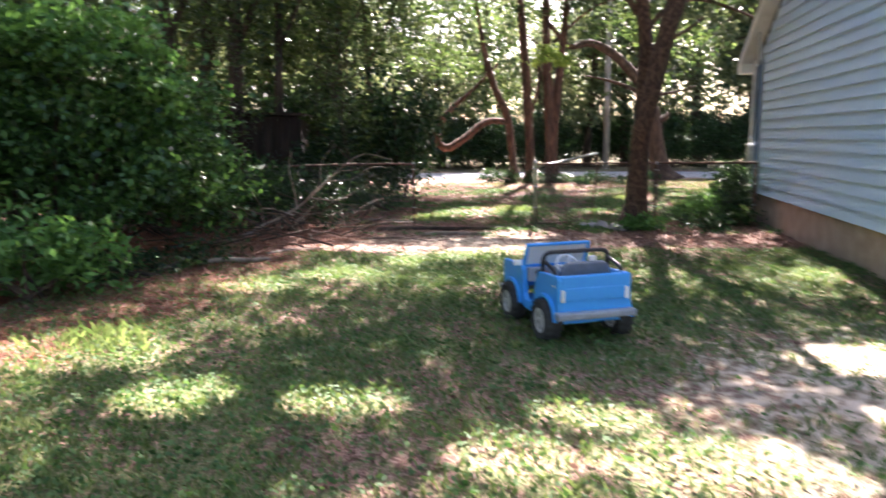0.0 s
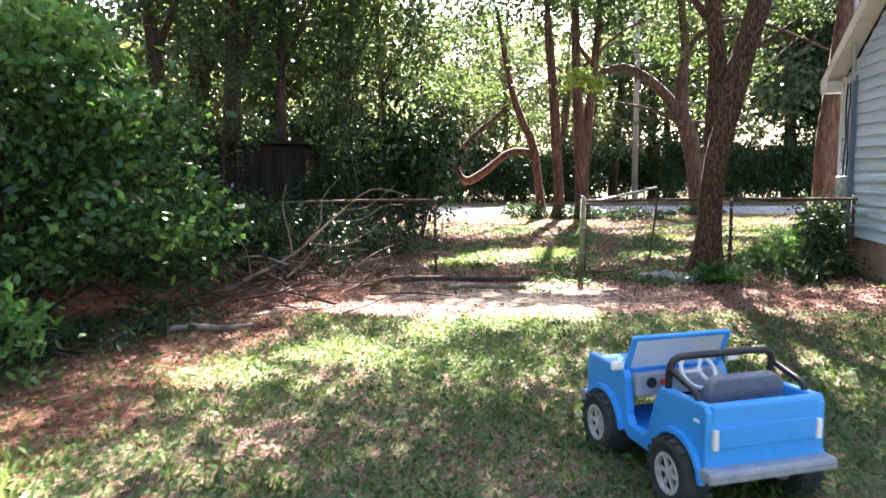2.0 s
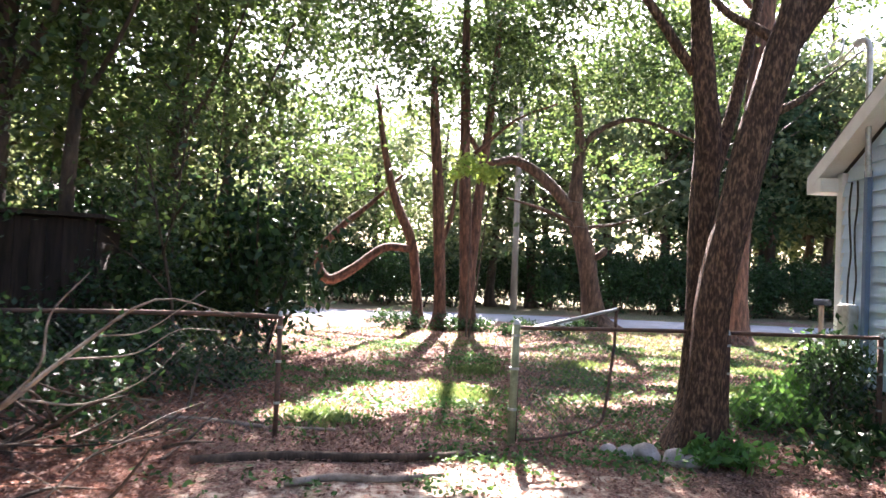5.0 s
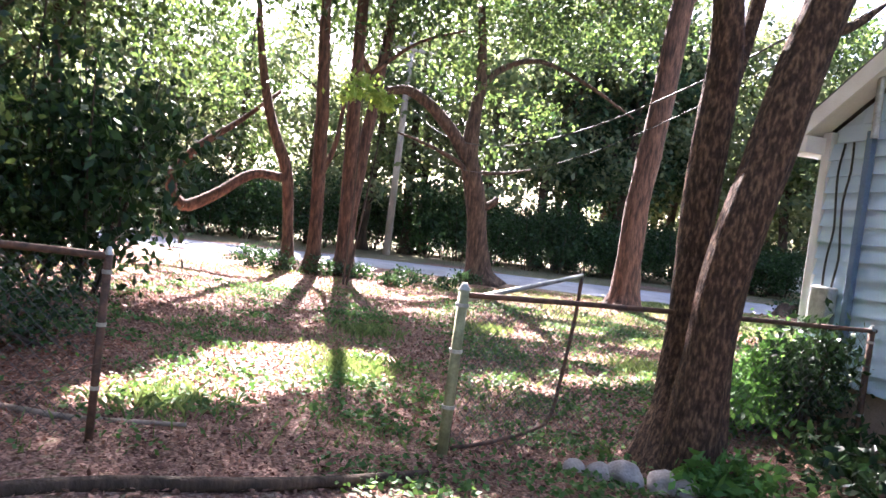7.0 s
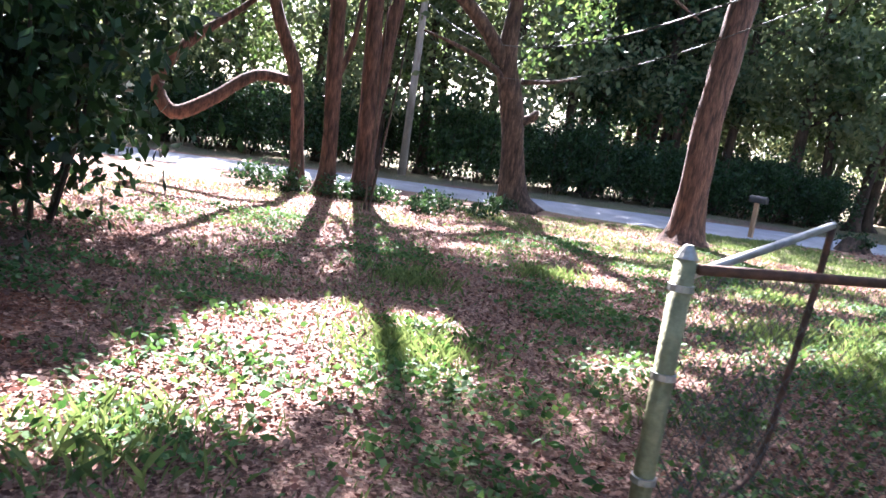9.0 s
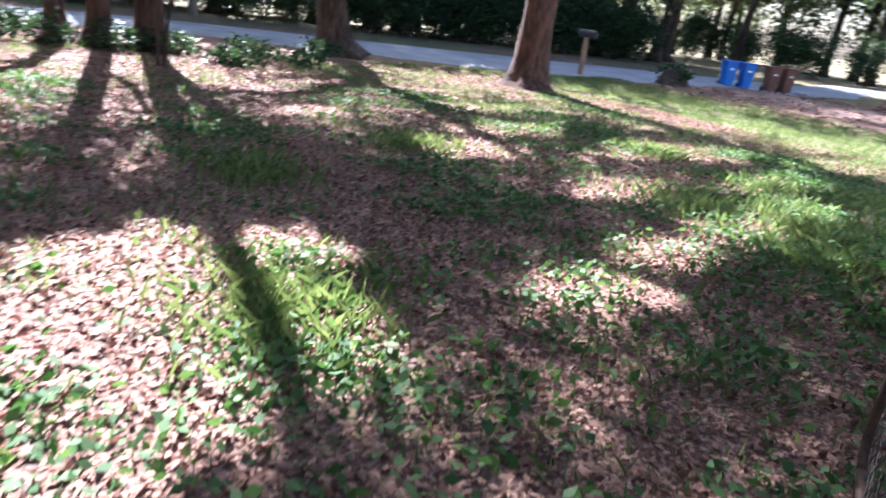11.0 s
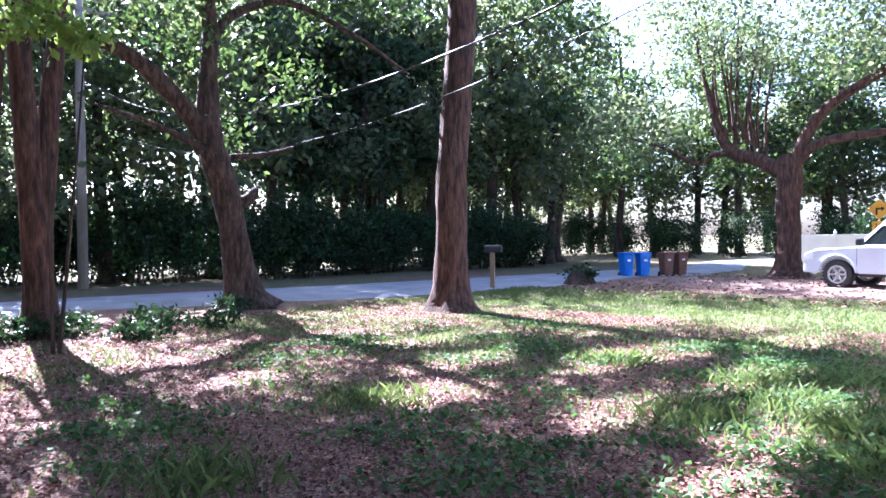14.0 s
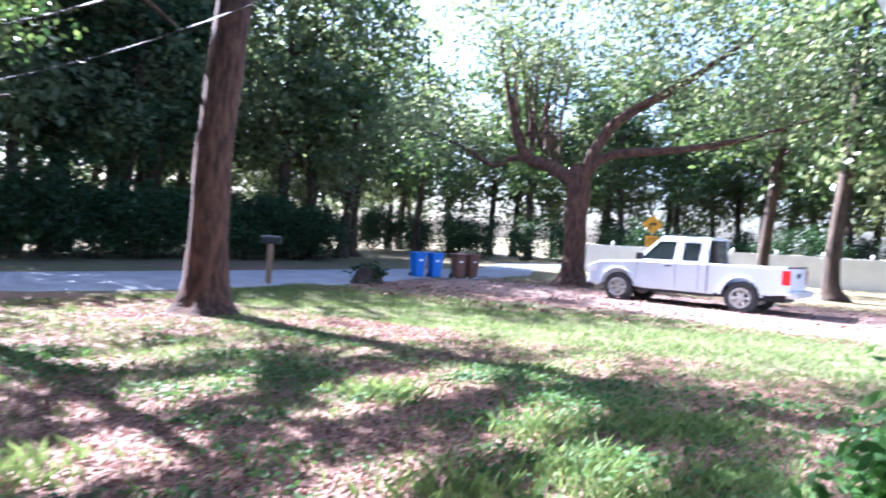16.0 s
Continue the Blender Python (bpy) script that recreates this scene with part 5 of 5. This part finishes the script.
# ---- brush, logs, shed, stump ----
shed = thing("shed", pose(-2.75, 18.6, 0, 0, 0, 4), "dark weathered board shed deep in the woods", "shed")
for i in range(8):
    part("board", box(-1.25 + i * 0.23, -1.03 + i * 0.23, -0.92, -0.89, 0.0, 2.28 + 0.02 * math.sin(i * 3)), SHED_WOOD, shed)
for x in (-1.27, 0.61):
    part("side_wall", box(x - 0.02, x + 0.02, -0.9, 0.9, 0, 2.2), SHED_WOOD, shed)
part("roof", extrude([(-1.4, 2.33), (0.75, 2.3), (0.75, 2.36), (-1.4, 2.4)], -1.05, 1.0), SHED_WOOD, shed)

br = thing("dead_branch", Matrix.Translation((-1.9, 10.6, 0)), "bare fallen grey branch leaning on a brush pile", "branch")
part("stem", tube([(-0.35, -0.1, 0.03, 0.0303), (0.1, 0.1, 0.08, 0.0275), (0.55, 0.3, 0.28, 0.0248), (1.1, 0.4, 0.58, 0.0209), (1.6, 0.45, 1.02, 0.0143), (2.15, 0.4, 1.42, 0.0083), (2.7, 0.4, 1.32, 0.0033)], 8, 4, 0.2), DEAD_WOOD, br, smooth=True)
for p in ([(1.05, 0.4, 0.55, 0.0138), (1.0, 0.38, 0.9, 0.011), (0.95, 0.35, 1.2, 0.0088), (1.02, 0.3, 1.5, 0.0044)], [(1.15, 0.4, 0.62, 0.0121), (1.45, 0.3, 0.95, 0.0099), (1.5, 0.3, 1.3, 0.0072), (1.75, 0.25, 1.6, 0.0033)],
          [(1.3, 0.42, 0.7, 0.011), (1.7, 0.5, 0.66, 0.0077), (2.1, 0.5, 0.85, 0.0055), (2.35, 0.5, 1.1, 0.003)], [(1.55, 0.44, 0.98, 0.0088), (2.0, 0.5, 1.02, 0.006), (2.3, 0.5, 1.2, 0.0033), (2.6, 0.5, 1.2, 0.003)],
          [(0.5, 0.3, 0.26, 0.011), (0.45, 0.3, 0.6, 0.0083), (0.3, 0.25, 0.9, 0.0055), (0.32, 0.2, 1.1, 0.003)], [(1.8, 0.45, 1.15, 0.0072), (2.1, 0.4, 1.2, 0.005), (2.5, 0.3, 1.5, 0.003)], [(0.9, 0.4, 0.5, 0.0077), (1.3, 0.2, 0.45, 0.0055), (1.7, 0.1, 0.55, 0.003)]):
    part("twig", tube(p, 6, 4, 0.2), DEAD_WOOD, br, smooth=True)
r2 = random.Random(11)
pile = thing("brush_pile", Matrix.Translation((-1.7, 10.9, 0)), "tangled heap of dry twigs and sticks", "brush pile")
for i in range(110):
    x, y, z = r2.uniform(-1.3, 2.0), r2.uniform(-1.8, 1.6), r2.uniform(0.02, 0.5)
    a, ln, up = r2.uniform(0, 6.3), r2.uniform(0.4, 1.3), r2.uniform(-0.1, 0.5)
    rr = r2.uniform(0.005, 0.018)
    c, s = math.cos(a) * ln, math.sin(a) * ln
    part("stick", tube([(x, y, z, rr), (x + c * 0.5, y + s * 0.5, z + up * 0.4 + r2.uniform(-0.08, 0.1), rr * 0.8), (x + c, y + s, z + up, rr * 0.3)], 5, 3), DEAD_WOOD if i % 14 == 0 else BARK_DARK, pile)
for x, y, ln, rr, a in ((0.4, 11.9, 2.7, 0.045, 4), (-0.3, 13.6, 2.0, 0.028, -15), (1.2, 11.3, 1.3, 0.03, 8), (-1.7, 8.7, 0.9, 0.035, 15), (-1.0, 9.4, 1.2, 0.025, 35)):
    m = pose(x, y, rr * 0.7, 0, 0, a)
    lg = new("log", finish("log", tube([(0, 0, 0, rr), (ln * 0.3, 0.05, 0.01, rr * 1.05), (ln * 0.65, -0.04, 0, rr * 0.9), (ln, 0.03, 0, rr * 0.6)], 8, 4, 0.25), BARK_DARK if rr > 0.04 else DEAD_WOOD, True))
    lg.matrix_world = m
    tagged(lg, "fallen limb lying on the leaf litter", "log", "fallen limbs")
st = thing("stump", Matrix.Translation((20.9, 25.4, 0)), "low ragged stump beside the lane", "stump")
part("stump_body", tube([(0, 0, -0.1, 0.42), (0, 0, 0.15, 0.33), (0.02, 0, 0.35, 0.28), (0.03, 0, 0.42, 0.24)], 14, 4, 0.35, flare=0.4), BARK_DARK, st)
leaves("sprouts", cloud([(20.9, 25.4, 0.35, 0.5, 0.5, 0.25)], 25, 18, 0.1), 0.12, LEAF_DARK, st, origin=(20.9, 25.4, 0), clear=False)
for i, (x, y, s) in enumerate(((4.52, 11.95, 0.13), (4.72, 11.82, 0.11), (4.36, 12.05, 0.1), (4.86, 11.72, 0.09), (4.22, 12.15, 0.08))):
    bm = bmesh.new()
    bmesh.ops.create_icosphere(bm, subdivisions=3, radius=s)
    for v in bm.verts:
        v.co *= 1 + 0.35 * noise.noise(v.co * 9 + Vector((i * 5, 0, 0)))
        v.co.z *= 0.8
    rk = new("rock", finish("rock", bm, STONE, True))
    rk.location = (x, y, s * 0.45)
    tagged(rk, "pale grey rock at the foot of the tree", "rock", "rocks by the tree")

# ---- low plants about the fence, trees and house ----
bush("weed_clump", (4.95, 11.7), [(4.95, 11.7, 0.12, 0.3, 0.2, 0.12), (5.35, 11.6, 0.14, 0.35, 0.22, 0.14)], 30, 16, 0.08, 0.11, LEAF_BUSH, "green weeds at the foot of the tree", 0.4, 3)
bush("weed_clump", (-2.1, 8.0), [(-2.1, 8.0, 0.16, 0.6, 0.4, 0.16), (-1.7, 8.7, 0.2, 0.5, 0.4, 0.2), (-2.6, 7.4, 0.2, 0.5, 0.4, 0.2)], 70, 16, 0.1, 0.09, LEAF_DARK, "dark weeds among twigs along the thicket", 0.4, 6)
bush("weed_clump", (6.6, 11.8), [(6.3, 11.7, 0.12, 0.5, 0.4, 0.12), (7.0, 12.1, 0.18, 0.5, 0.4, 0.18)], 45, 14, 0.1, 0.12, LEAF_DARK, "rank dark weeds along the fence", 0.4, 4)
bush("fence_shrub", (7.3, 12.9), [(7.2, 12.9, 0.7, 0.4, 0.4, 0.5), (7.5, 13.1, 0.4, 0.4, 0.4, 0.4), (7.25, 12.7, 1.05, 0.3, 0.25, 0.25)], 90, 20, 0.11, 0.09, LEAF_DARK, "straggling shrub between fence and house wall", 0.45, 5)
bush("fence_shrub", (6.7, 13.4), [(6.6, 13.3, 0.25, 0.45, 0.4, 0.25), (7.1, 13.4, 0.3, 0.5, 0.35, 0.3)], 60, 18, 0.12, 0.12, LEAF_BUSH, "light green weeds beyond the fence", 0.4, 4)
bush("corner_shrub", (7.0, 13.45), [(7.2, 13.45, 0.25, 0.3, 0.25, 0.25), (7.45, 13.4, 0.6, 0.25, 0.25, 0.5)], 60, 24, 0.12, 0.10, LEAF_BUSH, "green shrub at the house corner", 0.4, 4)
bush("corner_shrub", (7.5, 13.7), [(7.5, 13.7, 0.4, 0.28, 0.25, 0.4), (7.55, 13.65, 0.7, 0.2, 0.2, 0.25)], 60, 20, 0.11, 0.1, LEAF_BUSH, "loose green shrub growing before the siding", 0.4, 5)
bush("understory_bush", (-0.2, 19.3), [(-0.4, 19.6, 1.6, 0.9, 0.8, 0.9), (0.4, 19.9, 1.9, 0.7, 0.7, 0.6), (-0.6, 18.8, 0.8, 0.7, 0.7, 0.6)], 220, 30, 0.16, 0.13, LEAF_CANOPY, "leafy young tree at the woods' edge", 0.5, 5)
bush("understory_bush", (-2.4, 14.2), [(-2.4, 14.2, 0.5, 0.9, 0.6, 0.5), (-1.4, 14.6, 0.45, 0.6, 0.5, 0.45), (-3.6, 13.6, 0.8, 0.9, 0.6, 0.8)], 130, 24, 0.14, 0.09, LEAF_DARK, "dark straggling bushes behind the brush pile", 0.5, 6)
bush("understory_bush", (0.4, 15.6), [(0.2, 15.6, 0.4, 0.6, 0.5, 0.4), (-0.5, 15.0, 0.5, 0.6, 0.5, 0.5)], 90, 24, 0.12, 0.09, LEAF_DARK, "low dark bush in leaf litter", 0.5, 5)
for i, (x, y, h) in enumerate(((4.0, 25.2, 0.5), (5.0, 24.9, 0.45), (5.9, 24.9, 0.4), (3.4, 25.6, 0.6), (9.6, 26.5, 0.3), (7.2, 24.6, 0.45), (6.6, 23.9, 0.35), (8.0, 24.2, 0.3))):
    bush("trunk_weeds", (x, y), [(x, y, h * 0.5, 0.45, 0.35, h * 0.5)], 26, 16, 0.1, 0.1, LEAF_DARK, "ivy and weeds round the trunk's foot", 0.5, 3)
# This spray looks sunlit through its own bright leaf colour.
bush("sunlit_sprig", (5.4, 23.6), [(5.2, 23.6, 4.35, 0.6, 0.4, 0.25), (5.8, 23.7, 4.2, 0.3, 0.3, 0.2)], 26, 16, 0.14, 0.16, LEAF_SUNLIT, "spray of leaves with sunlight put into their yellow-green colour", 0.6, 2)

r3 = random.Random(23)
for i in range(15):
    x, y = r3.uniform(-5.0, 0.6), r3.uniform(14.6, 22.5)
    h, lx, ly = r3.uniform(3.2, 6.0), r3.uniform(-0.7, 0.7), r3.uniform(-0.4, 0.3)
    rad = r3.uniform(0.02, 0.045)
    twigs = []
    for j in range(4):
        u, a = 0.35 + 0.15 * j, r3.uniform(0, 6.3)
        twigs.append([(x + lx * u, y + ly * u, h * u, rad * 0.6), (x + lx * u + math.cos(a) * 0.5, y + ly * u + math.sin(a) * 0.5, h * u + 0.5, rad * 0.4), (x + lx * u + math.cos(a) * 1.0, y + ly * u + math.sin(a) * 1.0, h * u + 0.7, 0.004)])
    tree((x, y), [(x, y, -0.1, rad * 1.3), (x + lx * 0.3, y + ly * 0.3, h * 0.35, rad), (x + lx * 0.7, y + ly * 0.7, h * 0.7, rad * 0.7), (x + lx, y + ly, h, 0.006)], twigs,
         [(x + lx * 0.8, y + ly, h * 0.8, 0.9, 0.8, 0.8), (x + lx * 0.4, y, h * 0.5, 0.8, 0.8, 0.6), (x, y, 0.5, 0.5, 0.5, 0.4)], "thin understory sapling with sparse dark leaves", BARK_DARK, 7, LEAF_CANOPY, 0.12, 26, 20, 0.26, "understory saplings")
bush("understory_bush", (-1.7, 17.0), [(-1.6, 17.0, 0.9, 0.7, 0.5, 0.9), (-2.6, 16.9, 0.5, 0.8, 0.4, 0.5), (-1.0, 17.3, 1.5, 0.6, 0.5, 0.7)], 150, 26, 0.16, 0.1, LEAF_DARK, "dark bush screening the old shed", 0.5, 5)
bush("understory_bush", (-1.2, 12.3), [(-0.5, 12.4, 0.55, 0.5, 0.35, 0.6), (-1.6, 12.3, 0.75, 0.7, 0.4, 0.75), (-2.6, 12.4, 0.9, 0.6, 0.4, 0.8)], 150, 26, 0.16, 0.085, LEAF_DARK, "straggling bush grown through the old fence", 0.5, 6)
bush("understory_bush", (-3.6, 12.0), [(-3.6, 12.0, 0.7, 0.8, 0.6, 0.7), (-4.4, 11.2, 1.2, 0.9, 0.8, 1.1), (-2.7, 12.6, 0.4, 0.6, 0.5, 0.4)], 200, 28, 0.16, 0.09, LEAF_DARK, "dark bush crowding the brush pile", 0.5, 6)

# ---- small cover on the ground ----


def blades(n, x0, x1, y0, y1, height, density):
    x, y = RNG.uniform(x0, x1, n * 3), RNG.uniform(y0, y1, n * 3)
    keep = RNG.uniform(size=n * 3) < density(x, y)
    x, y = x[keep][:n], y[keep][:n]
    k = len(x)
    a = RNG.uniform(0, 2 * np.pi, k)
    h = height * RNG.uniform(0.4, 1.3, k) * (0.6 + 0.9 * wob(x, y, 2.7, 5))
    w = RNG.uniform(0.004, 0.009, k)
    lean = h * RNG.uniform(0.1, 1.1, k)
    b = RNG.uniform(0, 2 * np.pi, k)
    z = relief(x, y) - 0.01
    c, s = np.cos(a) * w, np.sin(a) * w
    tx, ty = x + np.cos(b) * lean, y + np.sin(b) * lean
    mx, my = x + np.cos(b) * lean * 0.35, y + np.sin(b) * lean * 0.35
    return np.stack([np.stack([x - c, y - s, z], 1), np.stack([x + c, y + s, z], 1), np.stack([tx, ty, z + h], 1), np.stack([mx - c, my - s, z + h * 0.6], 1)], 1)


def flakes(n, x0, x1, y0, y1, size, density, flat=0.75, lift=0.012, ratio=0.55):
    x, y = RNG.uniform(x0, x1, n * 3), RNG.uniform(y0, y1, n * 3)
    keep = RNG.uniform(size=n * 3) < density(x, y)
    x, y = x[keep][:n], y[keep][:n]
    z = relief(x, y) + lift * RNG.uniform(0.2, 1.6, len(x))
    return leaf_array(np.stack([x, y, z], 1), size, ratio, flat)


def stuff(name, v, material, label):
    tagged(new(name, quads(name, v, material)), label, "ground cover", kind="stuff")


def d_grass(x, y):
    g, s, p = cover(x, y)
    return np.clip(g * 1.2 - s * 0.9 - 0.12, 0.02, 1) * (x < 19)


def d_litter(x, y):
    g, s, p = cover(x, y)
    return np.clip(1.0 - g * 1.3 - s * 1.25, 0.05, 1)


stuff("lawn_grass", blades(60000, -3, 8, -0.5, 10, 0.05, d_grass), GRASS, "short patchy lawn grass")
stuff("lawn_weeds", flakes(60000, -3, 8, -0.5, 10, 0.04, d_grass, 0.55, 0.03, 0.6), WEED, "low broad-leaved weeds in the lawn")
stuff("yard_grass", blades(70000, -1, 20, 12.5, 26, 0.06, d_grass), GRASS, "thin uncut grass under the trees")
stuff("yard_weeds", flakes(45000, 0, 12, 11, 22, 0.055, lambda x, y: np.clip(wob(x, y, 1.3, 6) * 1.6 - 0.75, 0, 1), 0.5, 0.045, 0.6), WEED, "patches of leafy green weeds")
stuff("leaf_litter", flakes(220000, -2.5, 14, 9, 26, 0.042, d_litter, 0.7, 0.012), LITTER, "curled brown fallen leaves")
stuff("lawn_litter", flakes(12000, -3, 8, -0.5, 9, 0.05, d_litter, 0.75, 0.012), LITTER, "scattered brown fallen leaves")


def d_patch(x, y):
    """Leafy weeds in ragged patches, thickest near the gate and in the shade before it."""
    near = np.exp(-(((x - 5.2) / 2.4) ** 2 + ((y - 14.2) / 1.1) ** 2)) + np.exp(-(((x - 9.2) / 2.0) ** 2 + ((y - 15.2) / 1.0) ** 2))
    return np.clip(near * (wob(x, y, 4.2, 2) * 2.6 - 0.9), 0, 1)


stuff("ivy_patch", flakes(16000, 0, 13, 12.6, 19, 0.06, d_patch, 0.5, 0.06, 0.6), WEED, "leafy ground ivy in ragged patches")
stuff("pine_straw", flakes(60000, -4.5, 4, 3, 16, 0.12, lambda x, y: cover(x, y)[2], 0.85, 0.012, 0.05), STRAW, "reddish pine needles")
stuff("drive_litter", flakes(9000, 17.5, 28, 9, 25, 0.09, lambda x, y: 0.5 + 0 * x, 0.8, 0.06), LITTER, "fallen leaves on the driveway")
tufts = [(3.24, 14.85), (3.34, 15.2), (1.5, 13.7), (8.6, 15.4), (8.0, 14.9), (9.3, 15.9), (7.2, 14.4), (4.2, 17.4), (10.2, 14.8), (6.3, 18.2), (9.5, 17.6), (7.6, 15.8), (-1.3, 4.9), (5.0, 2.6), (8.9, 14.4), (9.9, 15.2)]
v = []
for x, y in tufts:
    n = 420
    p = RNG.normal(size=(n, 2)) * 0.24 + np.array([x, y])
    q = blades(n, 0, 1, 0, 1, 0.10, lambda a, b: 1 + 0 * a)
    base = q[:, :1, :2] * 1.0
    q[:, :, :2] += p[:len(q)][:, None] - base
    v.append(q)
stuff("grass_tufts", np.concatenate(v), GRASS, "taller bright green grass tufts")
